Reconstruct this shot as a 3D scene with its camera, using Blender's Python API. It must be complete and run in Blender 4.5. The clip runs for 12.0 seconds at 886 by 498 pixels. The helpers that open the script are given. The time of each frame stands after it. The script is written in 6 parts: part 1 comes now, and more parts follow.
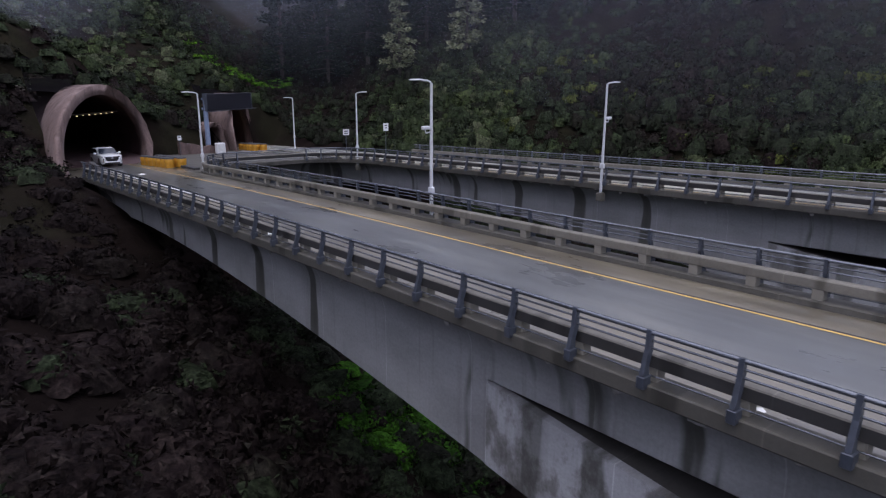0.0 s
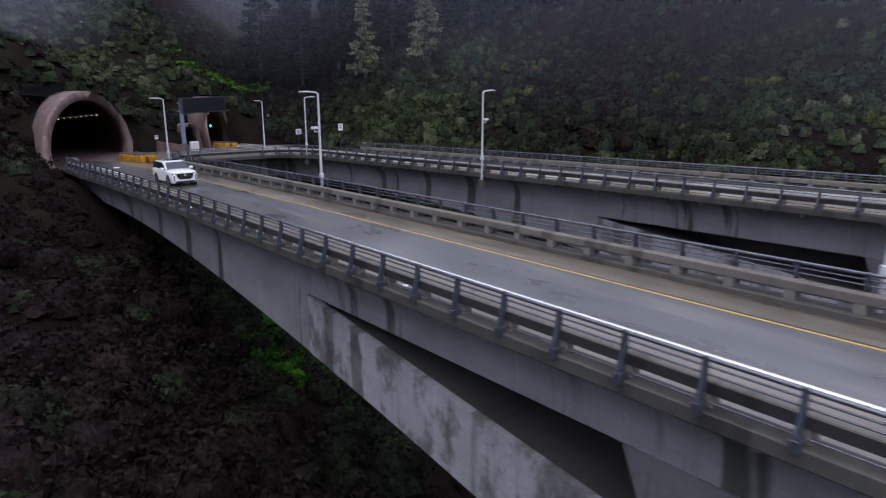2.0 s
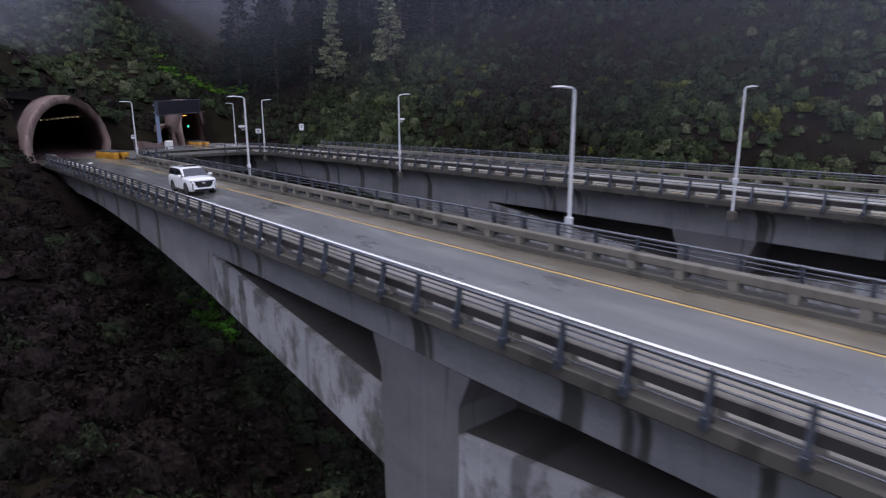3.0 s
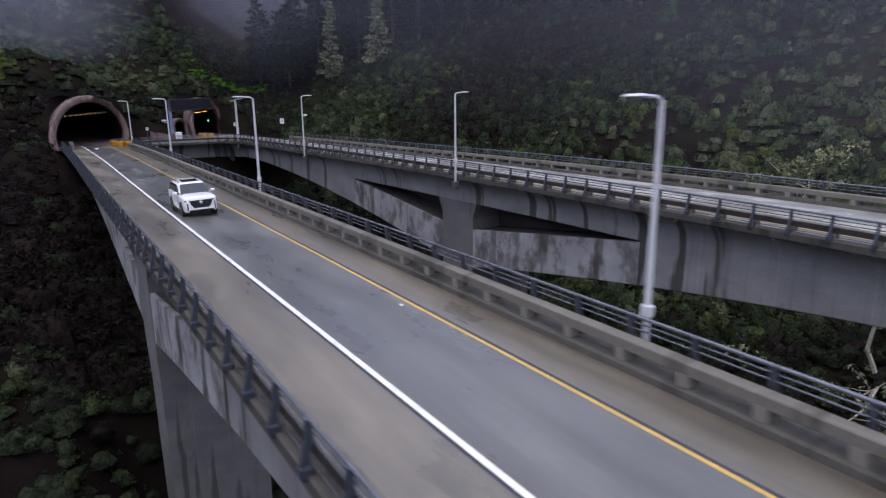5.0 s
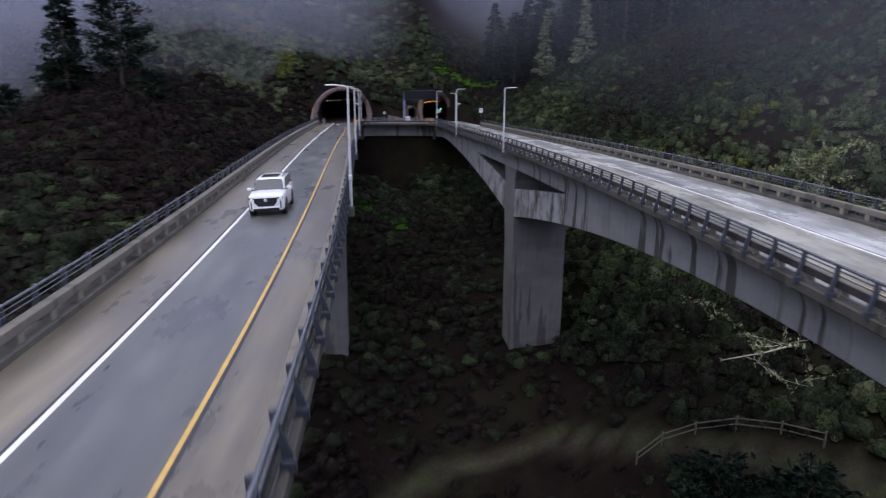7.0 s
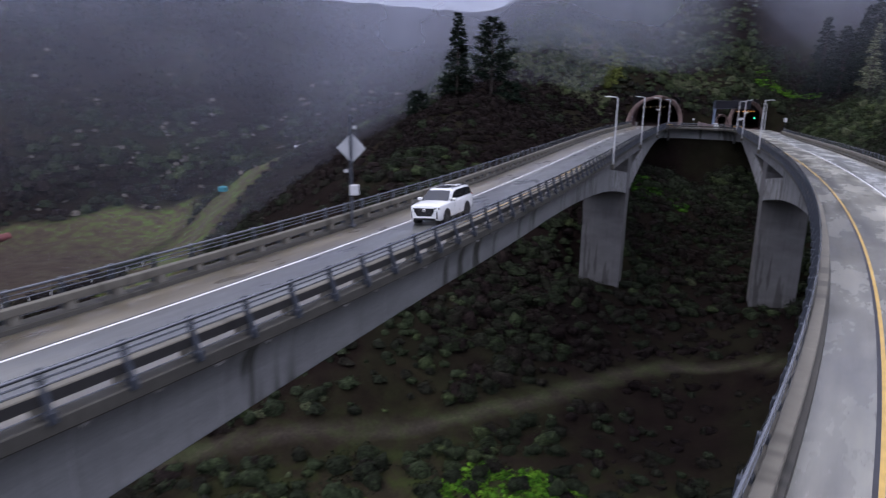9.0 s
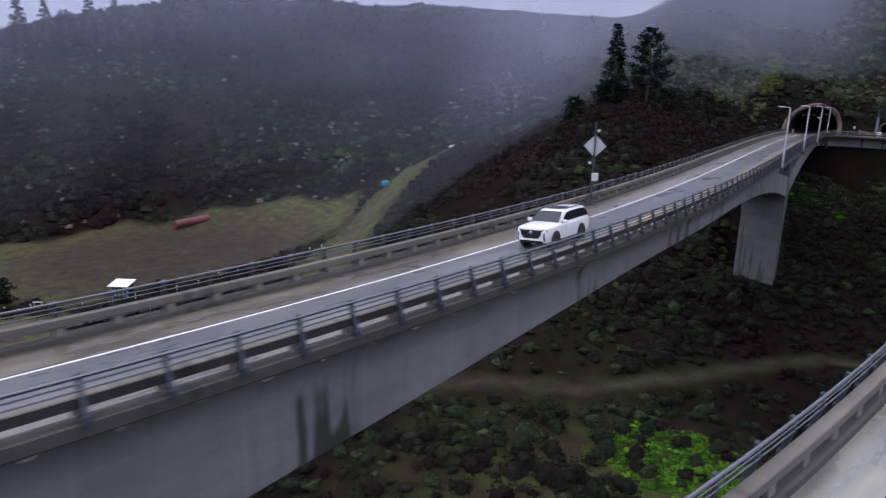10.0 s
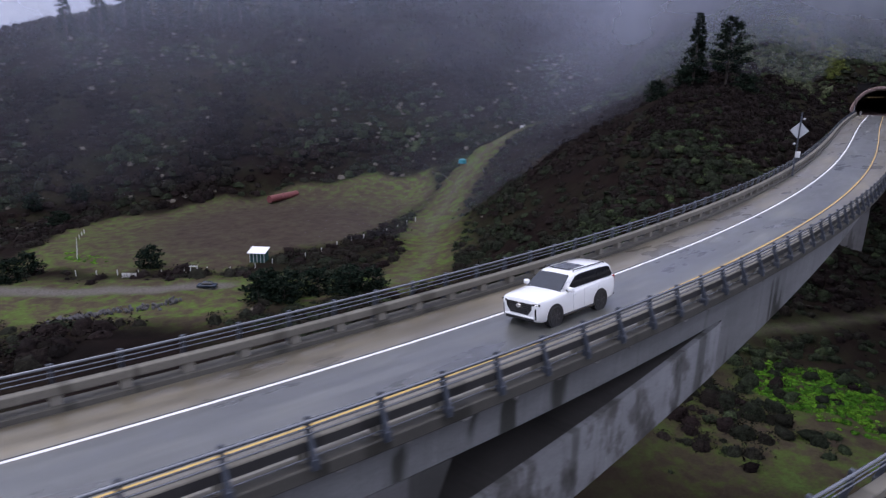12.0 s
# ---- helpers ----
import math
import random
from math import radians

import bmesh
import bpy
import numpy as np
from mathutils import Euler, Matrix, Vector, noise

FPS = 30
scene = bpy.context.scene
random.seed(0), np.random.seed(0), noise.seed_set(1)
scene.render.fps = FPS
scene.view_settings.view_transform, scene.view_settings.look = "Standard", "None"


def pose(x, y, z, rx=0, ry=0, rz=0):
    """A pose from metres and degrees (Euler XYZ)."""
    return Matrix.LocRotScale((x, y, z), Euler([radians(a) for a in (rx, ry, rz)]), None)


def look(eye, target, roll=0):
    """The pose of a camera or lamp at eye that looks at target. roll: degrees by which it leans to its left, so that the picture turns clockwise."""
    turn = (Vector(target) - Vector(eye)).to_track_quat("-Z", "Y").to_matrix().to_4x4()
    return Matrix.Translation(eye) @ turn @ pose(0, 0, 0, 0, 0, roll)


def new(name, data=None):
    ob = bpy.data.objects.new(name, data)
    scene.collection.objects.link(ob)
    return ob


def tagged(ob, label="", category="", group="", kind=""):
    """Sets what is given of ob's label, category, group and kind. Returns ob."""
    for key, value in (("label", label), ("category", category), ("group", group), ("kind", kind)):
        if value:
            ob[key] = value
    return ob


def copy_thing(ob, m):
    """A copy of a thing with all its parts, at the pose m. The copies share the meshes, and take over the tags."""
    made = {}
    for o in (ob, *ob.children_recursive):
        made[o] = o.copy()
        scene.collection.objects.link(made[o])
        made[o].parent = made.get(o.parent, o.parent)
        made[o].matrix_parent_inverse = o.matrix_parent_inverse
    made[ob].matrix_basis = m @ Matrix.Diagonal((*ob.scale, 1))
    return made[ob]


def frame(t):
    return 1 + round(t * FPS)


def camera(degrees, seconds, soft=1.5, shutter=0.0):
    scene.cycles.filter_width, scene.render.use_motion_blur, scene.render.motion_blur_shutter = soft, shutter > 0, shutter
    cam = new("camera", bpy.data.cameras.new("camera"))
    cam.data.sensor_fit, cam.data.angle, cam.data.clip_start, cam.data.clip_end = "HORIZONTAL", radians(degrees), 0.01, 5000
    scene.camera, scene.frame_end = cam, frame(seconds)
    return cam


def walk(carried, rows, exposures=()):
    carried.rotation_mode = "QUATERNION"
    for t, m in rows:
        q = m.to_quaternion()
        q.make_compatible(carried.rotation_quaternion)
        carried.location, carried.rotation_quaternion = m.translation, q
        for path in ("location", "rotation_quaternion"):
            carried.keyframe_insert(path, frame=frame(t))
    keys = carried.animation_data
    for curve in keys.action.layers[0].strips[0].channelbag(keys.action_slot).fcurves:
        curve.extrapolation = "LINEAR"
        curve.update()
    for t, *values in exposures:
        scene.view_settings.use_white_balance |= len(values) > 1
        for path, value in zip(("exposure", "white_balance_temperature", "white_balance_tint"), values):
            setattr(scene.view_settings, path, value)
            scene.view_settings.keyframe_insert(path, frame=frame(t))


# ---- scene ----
cam = camera(67.77, 12.0, soft=1.25, shutter=0.35)
ROWS = [
    (0.0, 0.000, 0.000, 0.000, -40.45, -14.18, -0.22),
    (0.5, -0.085, -1.401, -0.004, -40.40, -14.15, -0.20),
    (1.0, -0.208, -4.048, -0.018, -40.29, -14.12, -0.16),
    (1.5, -0.526, -8.129, 0.170, -40.22, -14.16, -0.07),
    (2.0, -0.888, -13.166, 0.734, -40.16, -14.22, -0.02),
    (2.5, -1.113, -18.860, 1.176, -40.15, -14.20, -0.03),
    (3.0, -0.919, -24.974, 1.091, -40.10, -14.13, 0.16),
    (3.5, -0.026, -31.631, 1.393, -40.04, -14.23, 0.22),
    (3.7, 0.594, -34.418, 1.525, -40.02, -14.27, 0.18),
    (4.1, 2.155, -39.891, 1.749, -38.94, -14.37, 0.23),
    (4.5, 4.136, -45.286, 1.917, -36.65, -14.47, 0.40),
    (4.9, 6.500, -50.783, 2.018, -33.58, -14.56, 0.55),
    (5.3, 9.213, -56.559, 2.040, -30.20, -14.59, 0.56),
    (5.5, 10.695, -59.574, 2.020, -28.44, -14.59, 0.49),
    (6.0, 14.337, -66.551, 2.041, -23.22, -14.50, 0.43),
    (6.5, 17.847, -74.061, 2.212, -15.58, -14.53, 0.25),
    (6.7, 19.035, -77.162, 2.154, -12.25, -14.63, -0.03),
    (7.1, 21.461, -83.821, 2.152, -5.93, -14.75, -0.28),
    (7.5, 23.862, -90.964, 2.284, -0.00, -14.77, -0.22),
    (7.9, 25.968, -98.218, 2.499, 5.63, -14.73, -0.13),
    (8.3, 27.511, -105.213, 2.746, 11.08, -14.64, -0.30),
    (8.5, 28.037, -108.566, 2.875, 13.75, -14.58, -0.52),
    (9.0, 28.692, -116.946, 3.178, 20.73, -14.44, -0.78),
    (9.5, 28.321, -125.409, 3.541, 26.73, -14.34, -0.94),
    (10.0, 27.065, -133.489, 4.045, 31.40, -14.38, -1.00),
    (10.5, 24.972, -140.943, 4.416, 32.53, -14.42, -1.01),
    (11.0, 22.150, -147.449, 4.790, 32.54, -14.45, -0.98),
    (11.5, 19.004, -153.427, 5.246, 32.47, -14.82, -0.98),
    (12.0, 15.721, -159.405, 5.814, 32.31, -16.22, -0.94),
]
walk(cam, [(t, pose(x, y, z, 90 + pitch, roll, yaw)) for t, x, y, z, yaw, pitch, roll in ROWS])

# ---- light ----
world = bpy.data.worlds.new("overcast")
scene.world = world
world.use_nodes = True
wn, wl = world.node_tree.nodes, world.node_tree.links
sky = wn.new("ShaderNodeTexSky")
sky.sky_type = 'NISHITA'
sky.sun_disc = False
sky.sun_elevation, sky.sun_rotation = radians(75), radians(240)
sky.dust_density, sky.air_density = 6.0, 1.0
# overcast: the cloud deck is about twice as bright overhead as at the horizon
tc = wn.new("ShaderNodeTexCoord")
up = wn.new("ShaderNodeSeparateXYZ")
wl.new(tc.outputs["Generated"], up.inputs[0])
deck_light = wn.new("ShaderNodeValToRGB")
deck_light.color_ramp.elements[0].color = (2.8, 3.05, 4.4, 1)
deck_light.color_ramp.elements[1].color = (9.0, 9.2, 11.9, 1)
wl.new(up.outputs["Z"], deck_light.inputs[0])
cloud = wn.new("ShaderNodeMixRGB")
cloud.inputs[0].default_value = 0.8
wl.new(sky.outputs[0], cloud.inputs[1])
wl.new(deck_light.outputs[0], cloud.inputs[2])
wl.new(cloud.outputs[0], wn["Background"].inputs[0])
wn["Background"].inputs[1].default_value = 0.20
sun_data = bpy.data.lights.new("sun", 'SUN')
sun_data.energy, sun_data.angle, sun_data.color = 0.7, radians(45), (1.0, 0.98, 0.98)
sun = new("sun", sun_data)
sun.matrix_world = look((0, 0, 60), (14, 8, 0))
scene.view_settings.exposure = -0.05


# ---- materials ----
def material(name, rough=0.7, metal=0.0):
    m = bpy.data.materials.new(name)
    m.use_nodes = True
    b = m.node_tree.nodes["Principled BSDF"]
    b.inputs["Roughness"].default_value = rough
    b.inputs["Metallic"].default_value = metal
    return m, m.node_tree.nodes, m.node_tree.links, b


def coords(n, l, kind="Object", scale=(1, 1, 1)):
    c = n.new("ShaderNodeTexCoord")
    mp = n.new("ShaderNodeMapping")
    mp.inputs["Scale"].default_value = scale
    l.new(c.outputs[kind], mp.inputs[0])
    return mp.outputs[0]


def noise_tex(n, l, vec, scale, detail=4.0, rough=0.55):
    t = n.new("ShaderNodeTexNoise")
    t.inputs["Scale"].default_value = scale
    t.inputs["Detail"].default_value = detail
    t.inputs["Roughness"].default_value = rough
    l.new(vec, t.inputs["Vector"])
    return t.outputs["Fac"]


def ramp(n, l, fac, stops):
    r = n.new("ShaderNodeValToRGB")
    e = r.color_ramp.elements
    while len(e) < len(stops):
        e.new(0.5)
    for s, (p, c) in zip(e, stops):
        s.position, s.color = p, (*c, 1)
    l.new(fac, r.inputs[0])
    return r.outputs[0]


def mix(n, l, fac, a, b, mode='MIX'):
    m = n.new("ShaderNodeMixRGB")
    m.blend_type = mode
    for i, v in enumerate((fac, a, b)):
        if isinstance(v, (int, float)):
            m.inputs[i].default_value = v
        elif isinstance(v, tuple):
            m.inputs[i].default_value = (*v, 1)
        else:
            l.new(v, m.inputs[i])
    return m.outputs[0]


def bump(n, l, b, height, strength=0.3, distance=0.02):
    k = n.new("ShaderNodeBump")
    k.inputs["Strength"].default_value, k.inputs["Distance"].default_value = strength, distance
    l.new(height, k.inputs["Height"])
    l.new(k.outputs[0], b.inputs["Normal"])


def plain(name, colour, rough=0.5, metal=0.0, vary=0.12, scale=3.0, bumps=0.0):
    """A surface with slight blotches and grain."""
    m, n, l, b = material(name, rough, metal)
    v = coords(n, l)
    f = noise_tex(n, l, v, scale, 6)
    dark = tuple(c * (1 - vary) for c in colour)
    lite = tuple(min(1, c * (1 + vary)) for c in colour)
    l.new(ramp(n, l, f, [(0.3, dark), (0.7, lite)]), b.inputs["Base Color"])
    if bumps:
        bump(n, l, b, noise_tex(n, l, v, scale * 14, 3), bumps, 0.01)
    return m


def concrete(name, base, streak=0.5, damp=0.6, patch=False):
    """Cast concrete: formwork blotches, water streaks that run down (v of the uv is height), grain."""
    m, n, l, b = material(name, 0.75)
    uv = coords(n, l, "UV")
    blot = noise_tex(n, l, coords(n, l, "UV", (0.25, 0.5, 1)), 1.0, 6, 0.6)
    fine = noise_tex(n, l, coords(n, l, "UV", (1, 1, 1)), 9.0, 6, 0.7)
    warp = n.new("ShaderNodeTexNoise")
    warp.inputs["Scale"].default_value = 0.22
    l.new(uv, warp.inputs["Vector"])
    bent = mix(n, l, 0.7, uv, warp.outputs["Color"], 'ADD')
    mp = n.new("ShaderNodeMapping")
    mp.inputs["Scale"].default_value = (0.7, 0.03, 1)
    l.new(bent, mp.inputs[0])
    run = noise_tex(n, l, mp.outputs[0], 1.0, 2.5, 0.5)
    thin = noise_tex(n, l, coords(n, l, "UV", (3.0, 0.12, 1)), 1.0, 3, 0.6)
    c0 = ramp(n, l, blot, [(0.3, tuple(c * 0.78 for c in base)), (0.55, base), (0.75, tuple(c * 1.18 for c in base))])
    c1 = mix(n, l, 0.35, c0, ramp(n, l, fine, [(0.3, (0.35, 0.35, 0.35)), (0.7, (0.75, 0.75, 0.75))]), 'OVERLAY')
    low = (1 - streak, 1 - streak, 1 - streak * 1.05)
    s1 = ramp(n, l, run, [(0.572, (1, 1, 1)), (0.595, (0.75, 0.75, 0.74)), (0.615, low), (0.8, low)])
    # pour joints every few metres, drawn as thin pale lines
    joint = n.new("ShaderNodeTexBrick")
    joint.offset, joint.squash = 0.0, 1.0
    joint.inputs["Scale"].default_value = 1.0
    joint.inputs["Brick Width"].default_value, joint.inputs["Row Height"].default_value = 4.8, 90.0
    joint.inputs["Mortar Size"].default_value, joint.inputs["Mortar Smooth"].default_value = 0.025, 0.5
    lifted = n.new("ShaderNodeMapping")
    lifted.inputs["Location"].default_value = (0, 45, 0)
    l.new(uv, lifted.inputs[0])
    l.new(lifted.outputs[0], joint.inputs["Vector"])
    c1 = mix(n, l, joint.outputs["Fac"], c1, mix(n, l, 1.0, c1, (1.35, 1.35, 1.35), 'MULTIPLY'))
    if patch:
        soak = noise_tex(n, l, coords(n, l, "UV", (0.5, 0.3, 1)), 1.0, 7, 0.68)
        c1 = mix(n, l, 1.0, c1, ramp(n, l, soak, [(0.38, (0.42, 0.40, 0.37)), (0.45, (0.68, 0.66, 0.63)), (0.52, (1.2, 1.2, 1.2))]), 'MULTIPLY')
    s2 = ramp(n, l, thin, [(0.55, (1, 1, 1)), (0.72, (0.82, 0.81, 0.8))])
    l.new(mix(n, l, 1.0, mix(n, l, 1.0, c1, s1, 'MULTIPLY'), s2, 'MULTIPLY'), b.inputs["Base Color"])
    l.new(ramp(n, l, run, [(0.5, (0.8,) * 3), (0.66, (damp,) * 3)]), b.inputs["Roughness"])
    bump(n, l, b, fine, 0.25, 0.01)
    return m


M_GIRDER = concrete("girder_concrete", (0.228, 0.226, 0.226), 0.72)
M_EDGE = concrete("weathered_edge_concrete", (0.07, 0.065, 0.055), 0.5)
# low base colour stands for the shade inside the haunch slots
M_SLOT_SHADE = concrete("slot_shade_concrete", (0.05, 0.046, 0.042), 0.3)
M_BARRIER = concrete("barrier_concrete", (0.145, 0.134, 0.112), 0.45)
# near-black copy for barrier outer faces, puts their shade into the colour
M_FACE_SHADE = concrete("face_shade_concrete", (0.032, 0.03, 0.029), 0.5)
M_PIER = concrete("pier_concrete", (0.15, 0.145, 0.145), 0.5)
# base lowered so the retaining wall reads as the apron's shadow
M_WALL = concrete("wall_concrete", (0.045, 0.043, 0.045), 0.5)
M_STRUT = concrete("stained_strut_concrete", (0.27, 0.27, 0.275), 0.5, patch=True)


def deck_material(name, lane, silt, dry):
    """Wet grooved deck: a worn grey lane between v = 0 and 3.6, silt and moss on the shoulders."""
    m, n, l, b = material(name, 0.4)
    c = n.new("ShaderNodeTexCoord")
    sep = n.new("ShaderNodeSeparateXYZ")
    l.new(c.outputs["UV"], sep.inputs[0])
    big = noise_tex(n, l, coords(n, l, "UV", (0.07, 0.3, 1)), 1.0, 5, 0.6)
    mid = noise_tex(n, l, coords(n, l, "UV", (0.10, 1.1, 1)), 1.0, 5, 0.6)
    fine = noise_tex(n, l, coords(n, l, "UV"), 22.0, 5, 0.7)
    wob = n.new("ShaderNodeMath")
    wob.operation = 'MULTIPLY_ADD'
    wob.inputs[1].default_value, wob.inputs[2].default_value = 0.9, -0.45
    l.new(mid, wob.inputs[0])
    at = n.new("ShaderNodeMath")
    at.operation = 'ADD'
    l.new(sep.outputs["Y"], at.inputs[0])
    l.new(wob.outputs[0], at.inputs[1])
    mr = n.new("ShaderNodeMapRange")
    mr.inputs["From Min"].default_value, mr.inputs["From Max"].default_value = -3.0, 6.0
    l.new(at.outputs[0], mr.inputs["Value"])
    zone = ramp(n, l, mr.outputs[0], [(0.0, tuple(k * 0.55 for k in silt)), (0.09, silt), (0.29, tuple(k * 1.1 for k in silt)), (0.36, lane), (0.70, lane), (0.75, silt),
                                      (0.90, silt), (0.97, tuple(k * 0.5 for k in silt))])
    # dark oil and damp blots with soft ragged edges
    blot = noise_tex(n, l, coords(n, l, "UV", (0.16, 0.42, 1)), 1.0, 7, 0.62)
    zone = mix(n, l, 1.0, zone, ramp(n, l, blot, [(0.30, (0.45, 0.44, 0.43)), (0.42, (0.78, 0.77, 0.76)), (0.54, (1.05, 1.05, 1.05)), (0.70, (1.45, 1.42, 1.38))]), 'MULTIPLY')
    c1 = mix(n, l, 0.42, zone, ramp(n, l, big, [(0.34, (0.22,) * 3), (0.66, (0.78,) * 3)]), 'OVERLAY')
    c2 = mix(n, l, 0.5, c1, ramp(n, l, mid, [(0.34, (0.24,) * 3), (0.66, (0.74,) * 3)]), 'OVERLAY')
    c3 = mix(n, l, 0.3, c2, ramp(n, l, fine, [(0.3, (0.3,) * 3), (0.7, (0.7,) * 3)]), 'OVERLAY')
    l.new(c3, b.inputs["Base Color"])
    l.new(ramp(n, l, blot, [(0.36, (dry * 0.45,) * 3), (0.62, (dry,) * 3)]), b.inputs["Roughness"])
    b.inputs["Coat Roughness"].default_value = 0.30
    l.new(ramp(n, l, big, [(0.35, (1.0,) * 3), (0.65, (0.5,) * 3)]), b.inputs["Coat Weight"])
    bump(n, l, b, fine, 0.10, 0.006)
    return m


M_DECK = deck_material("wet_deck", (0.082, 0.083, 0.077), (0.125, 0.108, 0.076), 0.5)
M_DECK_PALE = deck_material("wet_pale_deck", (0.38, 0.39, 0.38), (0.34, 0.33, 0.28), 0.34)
M_WHITE = plain("white_road_paint", (0.72, 0.72, 0.72), 0.45, vary=0.14, scale=2.0)
M_YELLOW = plain("yellow_road_paint", (0.52, 0.34, 0.09), 0.45, vary=0.15, scale=2.0)
M_BLACK = plain("black_contrast_paint", (0.025, 0.025, 0.032), 0.5, vary=0.3)
M_STEEL = plain("galvanised_blue_grey_steel", (0.065, 0.074, 0.095), 0.4, 0.3, 0.25, 5.0)
M_TUBE = plain("wet_steel_tube", (0.17, 0.18, 0.20), 0.16, 0.6, 0.15, 2.0)
M_POLE = plain("pale_grey_pole_paint", (0.62, 0.63, 0.65), 0.4, 0.1, 0.08)
M_DARK = plain("dark_rubber", (0.02, 0.02, 0.022), 0.6)
M_SIGNW = plain("white_sign_sheet", (0.75, 0.75, 0.76), 0.4, 0.0, 0.06)
M_SIGNB = plain("bare_aluminium_sign_back", (0.55, 0.57, 0.60), 0.35, 0.3, 0.08, 1.5)
M_VMS = plain("black_sign_panel", (0.018, 0.018, 0.026), 0.45, vary=0.2)
M_BARREL = plain("yellow_plastic_barrel", (0.62, 0.30, 0.03), 0.5, vary=0.15)
M_BLUE = plain("blue_painted_column", (0.20, 0.25, 0.36), 0.4, vary=0.1)
M_TEAL = plain("teal_plastic_tank", (0.02, 0.22, 0.27), 0.4)
M_RUST = plain("rust_red_steel", (0.16, 0.045, 0.045), 0.7, vary=0.35, scale=1.5)
M_GREENP = plain("dark_green_paint", (0.015, 0.07, 0.06), 0.5)
M_WOODG = plain("weathered_grey_timber", (0.10, 0.085, 0.07), 0.85, vary=0.3, scale=6)
M_PALE = plain("pale_painted_timber", (0.62, 0.62, 0.6), 0.7, vary=0.15)


def shotcrete():
    m, n, l, b = material("brown_shotcrete", 0.85)
    v = coords(n, l)
    f = noise_tex(n, l, v, 0.5, 6, 0.65)
    g = noise_tex(n, l, v, 5.0, 6, 0.7)
    run = noise_tex(n, l, coords(n, l, "Object", (1.2, 1.2, 0.15)), 1.0, 4)
    c = ramp(n, l, f, [(0.3, (0.105, 0.068, 0.062)), (0.55, (0.165, 0.112, 0.102)), (0.75, (0.24, 0.18, 0.165))])
    c = mix(n, l, 0.5, c, ramp(n, l, g, [(0.3, (0.3,) * 3), (0.7, (0.7,) * 3)]), 'OVERLAY')
    c = mix(n, l, 1.0, c, ramp(n, l, run, [(0.5, (1, 1, 1)), (0.68, (0.55, 0.53, 0.52))]), 'MULTIPLY')
    l.new(c, b.inputs["Base Color"])
    bump(n, l, b, g, 0.6, 0.05)
    return m


M_SHOT = shotcrete()
# lining colour lowered so the tunnel's inside looks unlit
M_LINING = plain("shade_dark_tunnel_lining", (0.075, 0.042, 0.042), 0.8, vary=0.3, scale=0.6)


def glow(name, colour, strength):
    m, n, l, b = material(name)
    b.inputs["Base Color"].default_value = (*colour, 1)
    b.inputs["Emission Color"].default_value = (*colour, 1)
    b.inputs["Emission Strength"].default_value = strength
    return m


M_LAMP = glow("warm_tunnel_lamp", (1.0, 0.72, 0.42), 1.6)
M_GREEN = glow("green_signal_lens", (0.05, 1.0, 0.5), 3.0)
M_HEAD = glow("daytime_running_light", (0.95, 0.97, 1.0), 0.9)


def ground_material():
    """Damp soil, dead grass, moss; brighter grass where the 'grass' attribute says so, bare track where 'track' does."""
    m, n, l, b = material("hillside_ground", 0.95)
    v = coords(n, l)
    big = noise_tex(n, l, v, 0.035, 5, 0.6)
    mid = noise_tex(n, l, v, 0.35, 6, 0.65)
    fine = noise_tex(n, l, v, 2.5, 6, 0.7)
    c = ramp(n, l, big, [(0.3, (0.005, 0.004, 0.0038)), (0.48, (0.010, 0.0068, 0.006)), (0.58, (0.012, 0.0115, 0.007)), (0.76, (0.024, 0.0155, 0.012))])
    c = mix(n, l, 0.7, c, ramp(n, l, mid, [(0.3, (0.28,) * 3), (0.7, (0.74,) * 3)]), 'OVERLAY')
    ga = n.new("ShaderNodeAttribute")
    ga.attribute_name = "grass"
    ta = n.new("ShaderNodeAttribute")
    ta.attribute_name = "track"
    grass = ramp(n, l, mid, [(0.34, (0.050, 0.038, 0.030)), (0.47, (0.066, 0.057, 0.034)), (0.56, (0.066, 0.086, 0.026)), (0.7, (0.075, 0.125, 0.03))])
    track = ramp(n, l, fine, [(0.3, (0.075, 0.068, 0.060)), (0.7, (0.125, 0.115, 0.105))])
    mu = n.new("ShaderNodeAttribute")
    mu.attribute_name = "mud"
    grass = mix(n, l, mu.outputs["Fac"], grass, ramp(n, l, mid, [(0.3, (0.030, 0.022, 0.020)), (0.7, (0.055, 0.042, 0.036))]))
    c = mix(n, l, ga.outputs["Fac"], c, grass)
    c = mix(n, l, ta.outputs["Fac"], c, track)
    c = mix(n, l, 0.45, c, ramp(n, l, fine, [(0.3, (0.3,) * 3), (0.7, (0.7,) * 3)]), 'OVERLAY')
    l.new(c, b.inputs["Base Color"])
    b.inputs["Specular IOR Level"].default_value = 0.03
    bump(n, l, b, fine, 0.7, 0.15)
    return m


